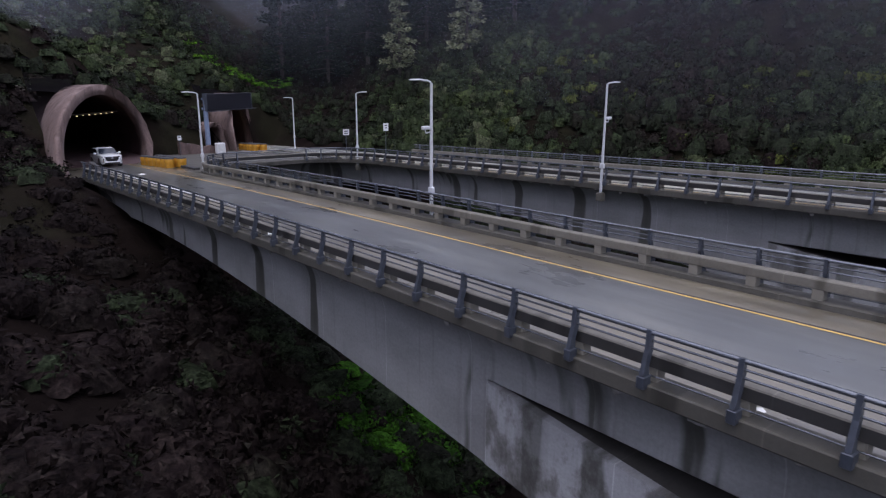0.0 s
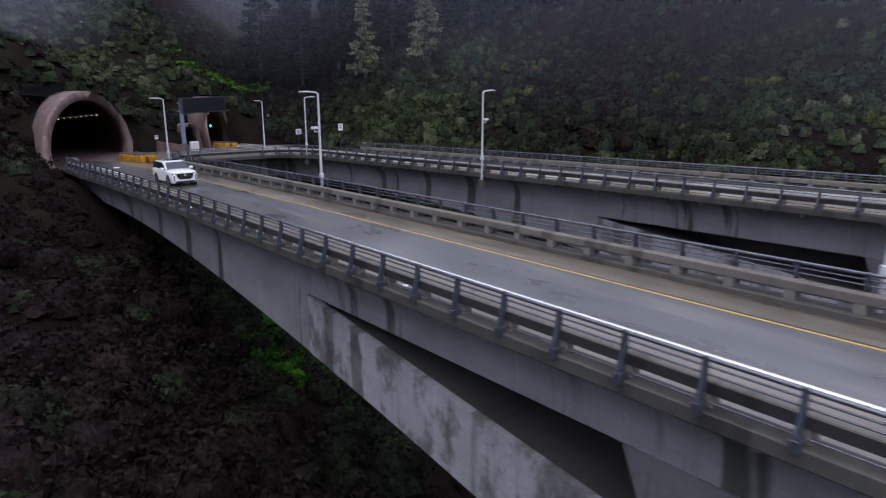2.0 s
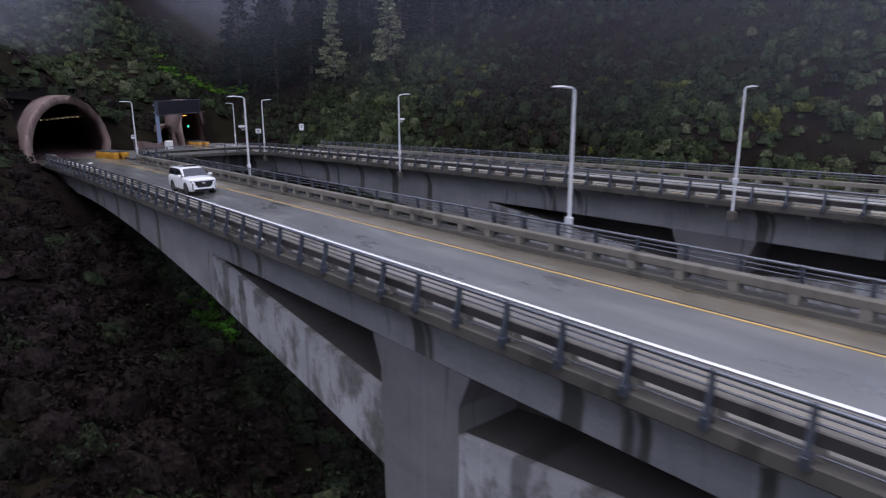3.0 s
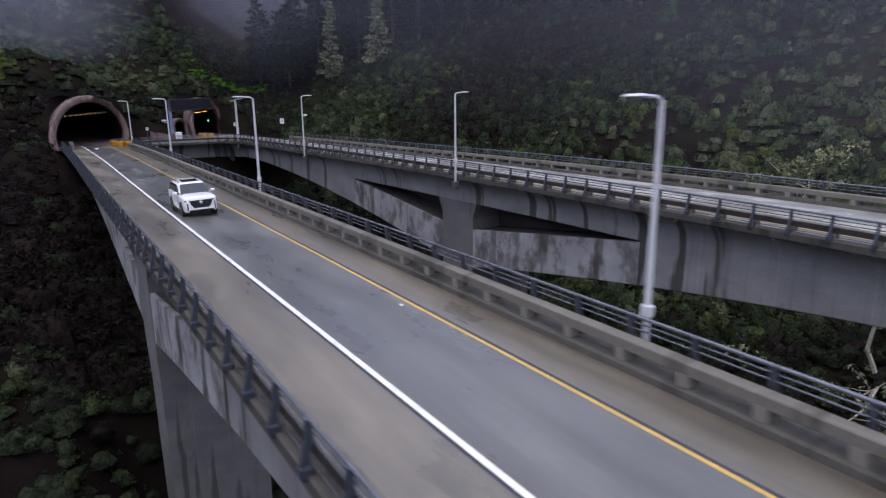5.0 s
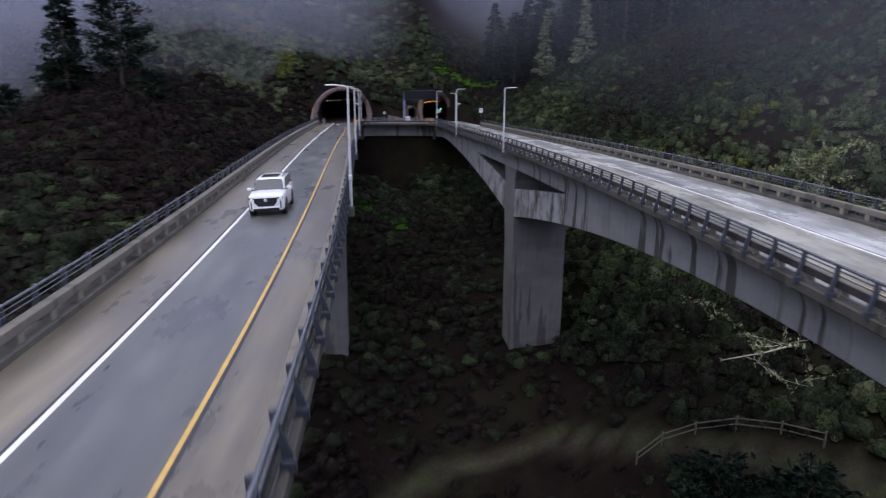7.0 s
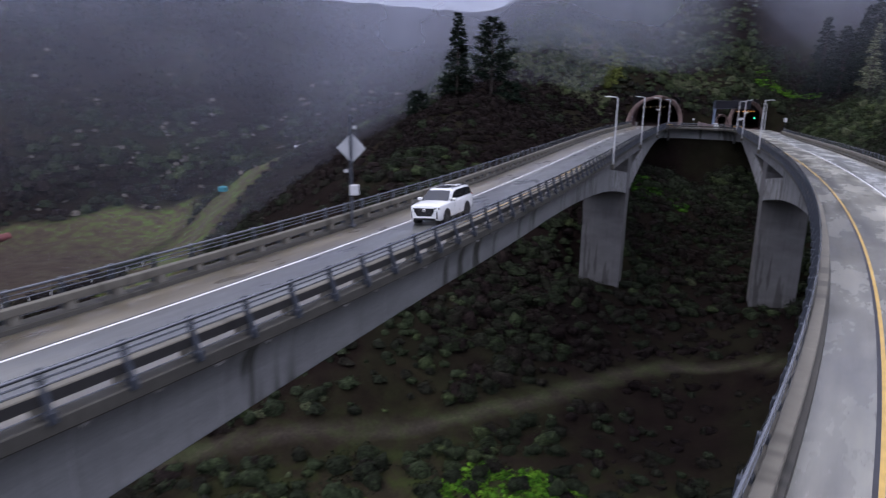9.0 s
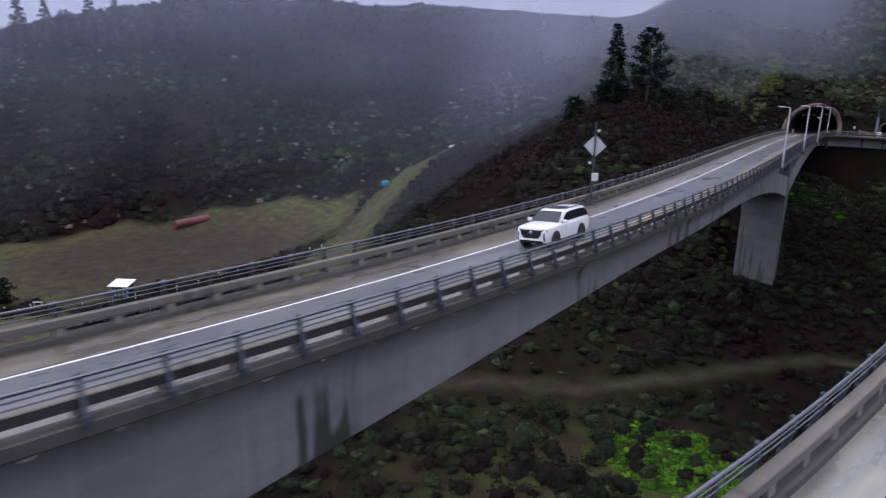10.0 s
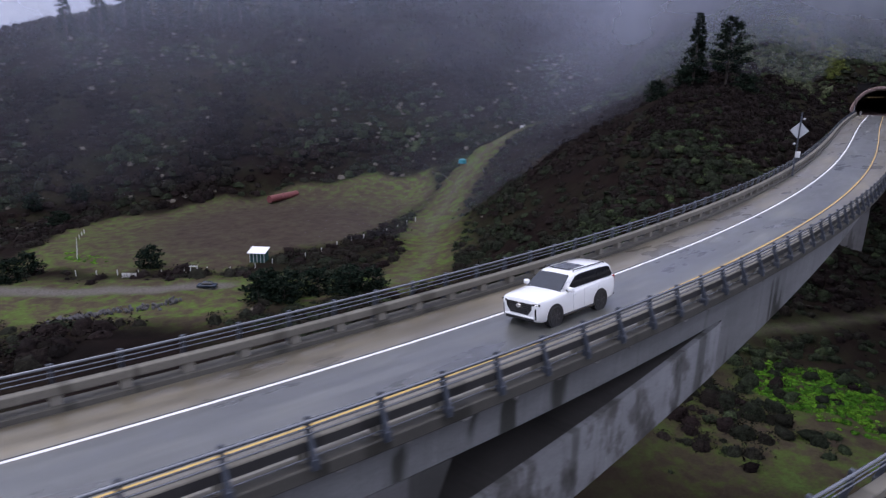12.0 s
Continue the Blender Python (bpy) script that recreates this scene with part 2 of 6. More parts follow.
def foliage_material(name, stops, grain=5.0):
    """Leaves: the colour runs with the 'tint' of each plant, a little with each leaf, and in leaf-sized flecks."""
    m, n, l, b = material(name, 0.75)
    ta = n.new("ShaderNodeAttribute")
    ta.attribute_name = "tint"
    geo = n.new("ShaderNodeNewGeometry")
    v = coords(n, l)
    fleck = noise_tex(n, l, v, grain, 3, 0.75)
    clump = noise_tex(n, l, v, grain * 0.28, 3, 0.6)
    c = ramp(n, l, ta.outputs["Fac"], stops)
    c = mix(n, l, 0.6, c, ramp(n, l, geo.outputs["Random Per Island"], [(0.0, (0.36,) * 3), (1.0, (0.64,) * 3)]), 'OVERLAY')
    c = mix(n, l, 1.0, c, ramp(n, l, fleck, [(0.36, (0.4, 0.38, 0.39)), (0.5, (0.9, 0.9, 0.9)), (0.66, (1.7, 1.65, 1.6))]), 'MULTIPLY')
    c = mix(n, l, 0.8, c, ramp(n, l, clump, [(0.35, (0.5, 0.45, 0.5)), (0.65, (1.35, 1.4, 1.3))]), 'MULTIPLY')
    l.new(c, b.inputs["Base Color"])
    b.inputs["Specular IOR Level"].default_value = 0.03
    both = n.new("ShaderNodeMath")
    both.operation = 'MULTIPLY_ADD'
    both.inputs[1].default_value = 1.6
    l.new(clump, both.inputs[0])
    l.new(fleck, both.inputs[2])
    bump(n, l, b, both.outputs[0], 0.4, 0.1)
    return m


M_GROUND = ground_material()
M_SCRUB = foliage_material("scrub_leaves", [(0.0, (0.0062, 0.0052, 0.0052)), (0.26, (0.0155, 0.0112, 0.0112)), (0.48, (0.015, 0.0185, 0.0125)), (0.72, (0.027, 0.037, 0.020)),
                                            (0.88, (0.045, 0.060, 0.026)), (0.97, (0.12, 0.11, 0.095))])
M_LUSH = foliage_material("lush_green_leaves", [(0.0, (0.014, 0.040, 0.006)), (0.5, (0.045, 0.125, 0.012)), (1.0, (0.095, 0.2, 0.02))])
M_NEEDLE = foliage_material("conifer_needles", [(0.0, (0.007, 0.013, 0.010)), (0.6, (0.014, 0.024, 0.017)), (0.85, (0.03, 0.042, 0.027)), (1.0, (0.10, 0.11, 0.07))])
M_LICHEN = foliage_material("pale_lichen", [(0.0, (0.12, 0.135, 0.07)), (1.0, (0.27, 0.29, 0.18))])
M_BARK = plain("dark_bark", (0.05, 0.04, 0.032), 0.9, vary=0.4, scale=4, bumps=0.5)
M_PBARK = plain("lichen_grey_bark", (0.42, 0.41, 0.34), 0.9, vary=0.35, scale=5)


# ---- building tools ----
def mesh_from(name, verts, faces, mat, smooth=False, uvs=None):
    me = bpy.data.meshes.new(name)
    me.from_pydata([tuple(v) for v in verts], [], faces)
    me.materials.append(mat)
    if uvs is not None:
        lay = me.uv_layers.new(name="uv")
        idx = np.empty(len(me.loops), dtype=np.int32)
        me.loops.foreach_get("vertex_index", idx)
        lay.data.foreach_set("uv", np.asarray(uvs, dtype=np.float32)[idx].ravel())
    if smooth:
        me.polygons.foreach_set("use_smooth", [True] * len(me.polygons))
    me.update()
    return me


def child(name, me, parent, label="", m=None):
    ob = new(name, me)
    ob.parent = parent
    if m is not None:
        ob.matrix_basis = m
    if label:
        ob["label"] = label
    return ob


def part(name, bm, mat, parent, label="", m=None, smooth=False):
    me = bpy.data.meshes.new(name)
    bmesh.ops.recalc_face_normals(bm, faces=bm.faces)
    bm.to_mesh(me)
    bm.free()
    me.materials.append(mat)
    if smooth:
        me.polygons.foreach_set("use_smooth", [True] * len(me.polygons))
        me.set_sharp_from_angle(angle=radians(38))
    return child(name, me, parent, label, m)


def box(bm, x0, x1, y0, y1, z0, z1, bevel=0.0):
    m = Matrix.LocRotScale(((x0 + x1) / 2, (y0 + y1) / 2, (z0 + z1) / 2), None, (x1 - x0, y1 - y0, z1 - z0))
    g = bmesh.ops.create_cube(bm, size=1, matrix=m)
    if bevel:
        es = list({e for v in g["verts"] for e in v.link_edges})
        bmesh.ops.bevel(bm, geom=es, offset=bevel, segments=1, affect='EDGES')


def rod(bm, a, b, r0, r1=None, n=8):
    a, b = Vector(a), Vector(b)
    d = b - a
    m = Matrix.Translation((a + b) / 2) @ d.to_track_quat('Z', 'Y').to_matrix().to_4x4()
    bmesh.ops.create_cone(bm, cap_ends=True, segments=n, radius1=r0, radius2=r0 if r1 is None else r1, depth=d.length, matrix=m)


def thing(name, label, category, m=None, group="", kind=""):
    ob = new(name)
    ob.empty_display_size = 0.3
    if m is not None:
        ob.matrix_basis = m
    return tagged(ob, label, category, group, kind)


# ---- the two curved roads: v is metres across from the white line, w metres above the deck ----
X1 = (14.2004, 1.6911, -3.0770, 4.2540, -1.0029, -0.4850)
Z1 = (-5.5639, -0.9407, -0.2688, -0.2784)
X2 = (43.6565, 3.9709, -8.5160, 4.3731)
Z2 = (-5.4364, -1.1593, -0.7289, -0.0176)


def poly(c, y):
    u = (y + 50.1) / 83.5
    return sum(k * u ** i for i, k in enumerate(c))


def line_x(b, y):
    c, y0 = (X1, 40.0) if b == 1 else (X2, 58.0)
    slope = 0.018
    return poly(c, y) if y <= y0 else poly(c, y0) + slope * (y - y0)


def line_z(b, y):
    c = Z1 if b == 1 else Z2
    if y <= 75:
        return poly(c, y)
    return poly(c, 75) + (poly(c, 75) - poly(c, 74)) * (y - 75)


def bank(b, y):
    u = min(0.8, max(-1.2, (y + 50.1) / 83.5))
    return 0.0483 - 0.0624 * u if b == 1 else 0.0111 - 0.0572 * u


def slope_x(b, y):
    return (line_x(b, y + 0.2) - line_x(b, y - 0.2)) / 0.4


def on(b, y, v, w):
    """The point at station y, v across and w up."""
    s = slope_x(b, y)
    q = 1 / math.sqrt(1 + s * s)
    return Vector((line_x(b, y) + v * q, y - v * q * s, line_z(b, y) + v * bank(b, y) + w))


def on_pose(b, y, v, w=0.0, turn=0.0):
    """A pose there: its y runs up the road (towards the tunnel), its x across, level with the deck's fall."""
    s = slope_x(b, y)
    g = (line_z(b, y + 0.5) - line_z(b, y - 0.5)) / math.sqrt(1 + s * s)
    fwd = Vector((s, 1, g * math.sqrt(1 + s * s))).normalized()
    across = Vector((1, -s, bank(b, y))).normalized()
    up = across.cross(fwd).normalized()
    across = fwd.cross(up).normalized()
    m = Matrix((across, fwd, up)).transposed().to_4x4()
    m.translation = on(b, y, v, w)
    return m @ pose(0, 0, 0, 0, 0, turn)


def stations(b, y0, y1, step):
    """Stations from y0 down to y1, step metres apart along the road."""
    out, y = [], y0
    while y >= y1:
        out.append(y)
        y -= step / math.sqrt(1 + slope_x(b, y) ** 2)
    return out


def loft(name, b, ys, profile, mat, closed=True, caps=True, smooth=False):
    """A band along the road; profile(y) gives the (v, w) ring."""
    verts, faces, uvs = [], [], []
    run, last = 0.0, None
    for y in ys:
        ring = profile(y)
        p = on(b, y, 0, 0)
        run += (p - last).length if last else 0.0
        last = p
        for i, (v, w) in enumerate(ring):
            verts.append(on(b, y, v, w))
            uvs.append((run, v if mat in (M_DECK, M_DECK_PALE) else w + 0.37 * v))
    k = len(profile(ys[0]))
    for i in range(len(ys) - 1):
        for j in range(k if closed else k - 1):
            a, c = i * k + j, i * k + (j + 1) % k
            faces.append((a, a + k, c + k, c))
    if caps and closed:
        faces.append(tuple(range(k - 1, -1, -1)))
        faces.append(tuple(range((len(ys) - 1) * k, len(ys) * k)))
    return mesh_from(name, verts, faces, mat, smooth, uvs)

# ---- the land ----
def smax(a, b, k=5.0):
    h = np.clip(0.5 + 0.5 * (a - b) / k, 0, 1)
    return b + (a - b) * h + k * h * (1 - h)


def smin(a, b, k=5.0):
    return -smax(-a, -b, k)


def ripple(x, y):
    """Uneven ground at several scales."""
    z = 1.5 * np.sin(x * 0.051 + 1.3 * np.sin(y * 0.037)) * np.sin(y * 0.047 + 1.1 * np.sin(x * 0.033 + 2))
    z = z + 0.8 * np.sin(x * 0.13 + 2 * np.sin(y * 0.09 + 1)) * np.sin(y * 0.15 + 1.7 * np.sin(x * 0.11))
    return z + 0.3 * np.sin(x * 0.43 + 1.5 * np.sin(y * 0.31)) * np.sin(y * 0.39 + x * 0.12)


def bench_back(x):
    """Where the cut for the road ends against the hill: along the two slanting tunnel mouths."""
    return np.interp(x, [9, 11.5, 19, 24.5, 27, 36, 48, 54], [64.4, 65.2, 77.5, 86.0, 88, 90, 105, 107])


def land(x, y):
    """Height of the ground: valley floor, east slope, tunnel hill with its western spur, far north-western hill, south bank."""
    x, y = np.asarray(x, dtype=float), np.asarray(y, dtype=float)
    r = np.hypot(x, y)
    floor = -39.0 + 0.045 * np.clip(x, -260, 120) + 0 * y
    east = smin(0.62 * (x - 85) + 0.12 * (y - 15), 34 + 0.10 * (y - 50) + 0 * x, 20.0)
    north_face = np.where(y > 75, -6.15 + 0.45 * (y - 75), -6.15 - 0.04 * (75 - y) - 0.23 * np.maximum(0, 72 - y)) - 2.0 + 0.33 * (20 - x)
    north_west = 16 + 0.30 * (y - 82) + 0.48 * (x + 8)
    north_face = north_face + 0.3 * np.maximum(0, y - 125) * np.clip((x + 10) / 60, 0, 1)
    north = smin(smin(north_face, north_west, 8.0), 85 + 80 * np.clip((x - 10) / 80, 0, 1), 20.0)
    north = north + 8 * np.exp(-((x + 34) ** 2 + (y - 18) ** 2) / 1250) + 9 * np.exp(-((x + 98) ** 2 + (y - 58) ** 2) / 1600)
    north = north + 6.2 * np.exp(-((x - 17.5) ** 2 / 90 + (y - 86) ** 2 / 60)) + 4.0 * np.exp(-((x - 42) ** 2 / 70 + (y - 108) ** 2 / 60))
    north = north + 6.5 * np.exp(-((x - 9) ** 2 / 60 + (y - 80) ** 2 / 60))
    north = north + 2.8 * np.exp(-((x - 9.5) ** 2 / 20 + (y - 54) ** 2 / 90))
    far = smin(-14 + 0.54 * (-0.69 * (x + 169) + 0.72 * (y - 85)), 18 + 0.2 * (np.minimum(y, 140) + 8) - 0.4 * np.maximum(0, -x - 325), 14.0)
    south = smin(-40 + 0.75 * (-172 - y) - 0.1 * np.abs(x), -5.0 + 0.1 * (-190 - y), 6.0)
    z = smax(smax(smax(smax(floor, east), north), far, 9.0), south, 6.0)
    z = np.minimum(z, 190.0) + ripple(x, y) * (0.4 + 0.6 * np.clip((z - floor) / 12, 0, 1))
    # level pads round the two northern piers
    for px, py, pz in ((16.1, -7.2, -29.6), (42.6, -4.2, -31.0)):
        pad = np.exp(-(np.hypot(x - px, y - py) / 7.0) ** 4)
        z = z * (1 - pad) + np.minimum(z, pz) * pad
    # hollow under the bridge landing, east of the wing wall
    z = z - 7 * np.clip((x - 15.6) / 1.6, 0, 1) * np.clip((36 - x) / 5, 0, 1) * np.clip((65 - y) / 1.5, 0, 1) * np.clip((y - 38) / 16, 0, 1)
    # bench cut for the road between the tunnel mouths
    inside = np.clip((x - 11.8) / 1.5, 0, 1) * np.clip((54.0 - x) / 4, 0, 1) * np.clip((y - 63) / 1.5, 0, 1) * np.clip((bench_back(x) - y) / 1.5, 0, 1)
    road = -8.3 - 0.052 * (y - 62) - 0.35
    return z * (1 - inside) + np.where(inside > 0, np.minimum(road, z * 0 + road), z) * inside
TRAIL = [(-40, -82), (-13, -66), (-4, -59), (6, -50), (13.5, -42.5), (22, -30.5), (29, -24), (39, -23.5), (46, -29.5), (52, -38), (62, -55)]
LANE = [(-150, -100), (-126, -89), (-112, -79.7), (-98, -69), (-80, -62), (-66, -45), (-72, -25), (-92, 5), (-101, 40), (-98, 70)]

BANK = [(-138, -104), (-116, -98), (-98, -84), (-88, -78)]


def near_line(x, y, pts):
    """Distance of each (x, y) from a polyline."""
    best = np.full(np.shape(x), 1e9)
    for (ax, ay), (bx, by) in zip(pts, pts[1:]):
        dx, dy = bx - ax, by - ay
        t = np.clip(((x - ax) * dx + (y - ay) * dy) / (dx * dx + dy * dy), 0, 1)
        best = np.minimum(best, np.hypot(x - ax - t * dx, y - ay - t * dy))
    return best


FIELD = [(-104, -60), (-158, -90), (-196, -52), (-182, -14), (-154, 36), (-128, 60), (-112, 40), (-99, 0)]


def pasture(x, y):
    """1 inside the grazed field on the valley floor."""
    d = np.full(np.shape(x), 1e9)
    for (ax, ay), (bx, by) in zip(FIELD, FIELD[1:] + FIELD[:1]):
        ex, ey = bx - ax, by - ay
        d = np.minimum(d, (-(x - ax) * ey + (y - ay) * ex) / -math.hypot(ex, ey))
    return np.clip((d + 2.5 * np.sin(x * 0.2 + y * 0.13)) / 5.0, 0, 1)


def build_ground():
    def axis(lo, hi, step, far):
        core = np.arange(lo, hi + step, step)
        out, d, p = [], step, core[-1]
        while p < far:
            d *= 1.25
            p += d
            out.append(p)
        low, d, p = [], step, core[0]
        while p > -far:
            d *= 1.25
            p -= d
            low.append(p)
        return np.array(low[::-1] + list(core) + out)
    xs, ys = axis(-250, 130, 2.0, 2600), axis(-170, 190, 2.0, 2600)
    gx, gy = np.meshgrid(xs, ys)
    gz = land(gx, gy)
    far = np.clip((np.hypot(gx, gy) - 420) / 900, 0, 1)
    gz = gz * (1 - far) - far * 70.0
    rng = np.random.RandomState(3)
    gz = gz + rng.normal(0, 0.10, gz.shape) * (np.hypot(gx, gy) < 400)
    nx, ny = len(xs), len(ys)
    me = bpy.data.meshes.new("ground")
    co = np.stack([gx, gy, gz], -1).reshape(-1, 3)
    i = np.arange((nx - 1) * (ny - 1))
    a = (i // (nx - 1)) * nx + i % (nx - 1)
    quads = np.stack([a, a + 1, a + nx + 1, a + nx], 1)
    # leave the ground open where the tunnels run into the hill
    qc, low = co[quads].mean(1), co[quads][:, :, 2].min(1)
    bore = np.zeros(len(quads), dtype=bool)
    for cx, half, ya, skew, yb, crown in ((18.2, 6.1, 72.4, 1.35, 104.0, -0.6), (42.3, 4.7, 94.0, 1.6, 124.0, -2.2), (35.4, 1.3, 88.0, 0.5, 97.0, -5.0)):
        bore |= (np.abs(qc[:, 0] - cx) < half) & (qc[:, 1] - skew * (qc[:, 0] - cx) > ya) & (qc[:, 1] < yb) & (low < crown)
    quads = quads[~bore]
    fill_mesh(me, co, quads)
    me.materials.append(M_GROUND)
    ga = me.attributes.new("grass", 'FLOAT', 'POINT')
    x, y = gx.ravel(), gy.ravel()
    g = pasture(x, y)
    mud = g * np.clip(1.5 - np.hypot((x + 132) / 46, (y + 20) / 44), 0, 0.9)
    g = np.maximum(g, np.exp(-(near_line(x, y, TRAIL) / 1.4) ** 2) * 0.3)
    g = np.maximum(g, 0.9 * np.exp(-(near_line(x, y, LANE) / 10) ** 4))
    g = np.maximum(g, 0.7 * np.exp(-((x + 12) / 18) ** 2 - ((y - 108) / 24) ** 2))
    g = np.maximum(g, np.exp(-(near_line(x, y, BANK) / 11) ** 4))
    g = np.maximum(g, 0.9 * np.exp(-(((x - 16) / 19) ** 2 + ((y + 76) / 17) ** 2)))
    ga.data.foreach_set("value", g.astype(np.float32))
    ta = me.attributes.new("track", 'FLOAT', 'POINT')
    t = np.maximum(0.2 * np.exp(-(near_line(x, y, TRAIL) / 0.9) ** 2), np.exp(-(near_line(x, y, LANE[:4]) / 2.9) ** 4))
    t = np.maximum(t, 0.25 * np.exp(-(near_line(x, y, LANE[4:]) / 1.6) ** 2))
    ta.data.foreach_set("value", t.astype(np.float32))
    ma = me.attributes.new("mud", 'FLOAT', 'POINT')
    ma.data.foreach_set("value", mud.astype(np.float32))
    me.polygons.foreach_set("use_smooth", np.ones(len(me.polygons), dtype=bool))
    tagged(new("ground", me), "damp scrub-covered valley ground with brown soil and grazed pasture", "ground", kind="structure")


def fill_mesh(me, co, faces):
    """Fast mesh from arrays of points and equal-sized faces."""
    k = faces.shape[1]
    me.vertices.add(len(co))
    me.vertices.foreach_set("co", np.asarray(co, dtype=np.float32).ravel())
    me.loops.add(faces.size)
    me.loops.foreach_set("vertex_index", faces.astype(np.int32).ravel())
    me.polygons.add(len(faces))
    me.polygons.foreach_set("loop_start", np.arange(0, faces.size, k, dtype=np.int32))
    me.update(calc_edges=True)


build_ground()


def mist_material():
    """Low cloud: thin white scatter, denser with height, torn by noise and fading out at the ends."""
    m, n, l, b = material("low_cloud")
    out = n["Material Output"]
    n.remove(b)
    c = n.new("ShaderNodeTexCoord")
    sep = n.new("ShaderNodeSeparateXYZ")
    l.new(c.outputs["UV"], sep.inputs[0])
    f = noise_tex(n, l, coords(n, l, "Object", (0.012, 0.012, 0.022)), 1.0, 5, 0.55)
    ends = ramp(n, l, sep.outputs["X"], [(0.0, (0, 0, 0)), (0.18, (1, 1, 1)), (0.82, (1, 1, 1)), (1.0, (0, 0, 0))])
    up = n.new("ShaderNodeAttribute")
    up.attribute_name = "thick"
    a = mix(n, l, 1.0, ends, up.outputs["Color"], 'MULTIPLY')
    a = mix(n, l, 1.0, a, ramp(n, l, f, [(0.3, (0.55,) * 3), (0.7, (1.15,) * 3)]), 'MULTIPLY')
    d, tl, tr = n.new("ShaderNodeBsdfDiffuse"), n.new("ShaderNodeBsdfTranslucent"), n.new("ShaderNodeBsdfTransparent")
    d.inputs[0].default_value = tl.inputs[0].default_value = (0.80, 0.84, 1.0, 1)
    half, cover = n.new("ShaderNodeMixShader"), n.new("ShaderNodeMixShader")
    half.inputs[0].default_value = 0.5
    l.new(d.outputs[0], half.inputs[1])
    l.new(tl.outputs[0], half.inputs[2])
    l.new(a, cover.inputs[0])
    l.new(tr.outputs[0], cover.inputs[1])
    l.new(half.outputs[0], cover.inputs[2])
    l.new(cover.outputs[0], out.inputs[0])
    return m


M_MIST = mist_material()


def mist_bank(pts, rows, label):
    """A hanging veil of low cloud along a line; rows of (metres above the ground, cover)."""
    dense = []
    for (ax, ay), (bx, by) in zip(pts, pts[1:]):
        dense += [(ax + (bx - ax) * i / 8, ay + (by - ay) * i / 8) for i in range(8)]
    dense.append(pts[-1])
    verts, uvs, thick, faces = [], [], [], []
    for i, (x, y) in enumerate(dense):
        z0 = float(land(x, y)) - 0.5
        for h, c in rows:
            verts.append((x + 0.05 * h * math.sin(i * 0.9), y + 0.05 * h * math.cos(i * 0.7), z0 + h))
            uvs.append((i / (len(dense) - 1), h / 100))
            thick.append(c)
    k = len(rows)
    for i in range(len(dense) - 1):
        for j in range(k - 1):
            a = i * k + j
            faces.append((a, a + k, a + k + 1, a + 1))
    me = mesh_from("mist_bank", verts, faces, M_MIST, True, uvs)
    at = me.attributes.new("thick", 'FLOAT', 'POINT')
    at.data.foreach_set("value", np.array(thick, dtype=np.float32))
    tagged(new("mist_bank", me), label, "mist", kind="stuff")


mist_bank([(-560, 60), (-400, 200), (-230, 300), (-80, 350), (80, 340), (240, 300)], [(0, 0.5), (20, 0.75), (50, 0.92), (110, 0.96), (220, 0.9)], "pale low cloud filling the valley behind the hills")
for pts, cover in (([(-300, -130), (-205, -40), (-150, 70), (-90, 125), (-20, 150)], 0.08), ([(-330, -70), (-240, 20), (-180, 105), (-110, 165), (-20, 190)], 0.11),
                   ([(-370, -40), (-275, 60), (-205, 150), (-120, 210), (0, 220)], 0.16)):
    mist_bank(pts, [(0, 0.0), (10, cover * 0.5), (30, cover), (70, cover * 1.3), (130, cover * 1.5)], "thin mist drifting over the far hillside")
mist_bank([(-85, 40), (-40, 78), (-8, 92), (8, 96), (40, 125)], [(0, 0.05), (6, 0.18), (20, 0.32), (50, 0.46), (110, 0.58)], "thin mist drifting across the tunnel hill")
mist_bank([(150, -120), (124, -20), (110, 40), (98, 92), (76, 135), (40, 158), (0, 170)], [(0, 0.05), (8, 0.14), (22, 0.24), (40, 0.2), (60, 0.0)], "thin mist hanging on the wooded slope")

mist_bank([(-110, -40), (-60, 30), (-16, 64), (2, 78), (10, 92)], [(0, 0.06), (10, 0.07), (30, 0.09), (60, 0.10), (110, 0.08)], "faint haze over the spur slope")
mist_bank([(76, -110), (74, -30), (72, 30), (68, 92), (54, 122), (34, 134)], [(0, 0.0), (6, 0.03), (16, 0.085), (32, 0.13), (60, 0.09), (90, 0.0)], "faint haze along the foot of the wooded slope")


# ---- bridges ----
EDGES = {1: (-3.3, 6.0), 2: (-5.95, 4.5)}
WEBS = {1: (-1.9, 4.6), 2: (-4.6, 1.9)}
PIERS = {1: (-7.2, -145.5), 2: (-4.2, -139.0)}
SPAN = {1: (62.0, -188.0), 2: (62.0, -186.0)}
SLOT = 20.5


def depth(b, y):
    """Depth of the girder's underside below the deck."""
    d = min(abs(y - p) for p in PIERS[b])
    return 2.5 + 5.9 * max(0.0, 1 - d / 60.0) ** 1.8


def strut_top(b, y):
    d = min(abs(y - p) for p in PIERS[b])
    return 2.40 + 2.5 * (1 - d / SLOT)


CURVE_Y = 56.0
RAILS = ((1.34, 0.055), (1.17, 0.026), (1.0, 0.026), (0.38, 0.02))


def barrier_ring(e, s):
    """Section of the barrier beam; s points from the deck edge inwards."""
    return [(e + s * 0.24, 0.52), (e + s * 0.22, 0.55), (e + s * 0.22, 0.80), (e + s * 0.25, 0.83), (e + s * 0.57, 0.83), (e + s * 0.60, 0.80), (e + s * 0.60, 0.55), (e + s * 0.58, 0.52)]


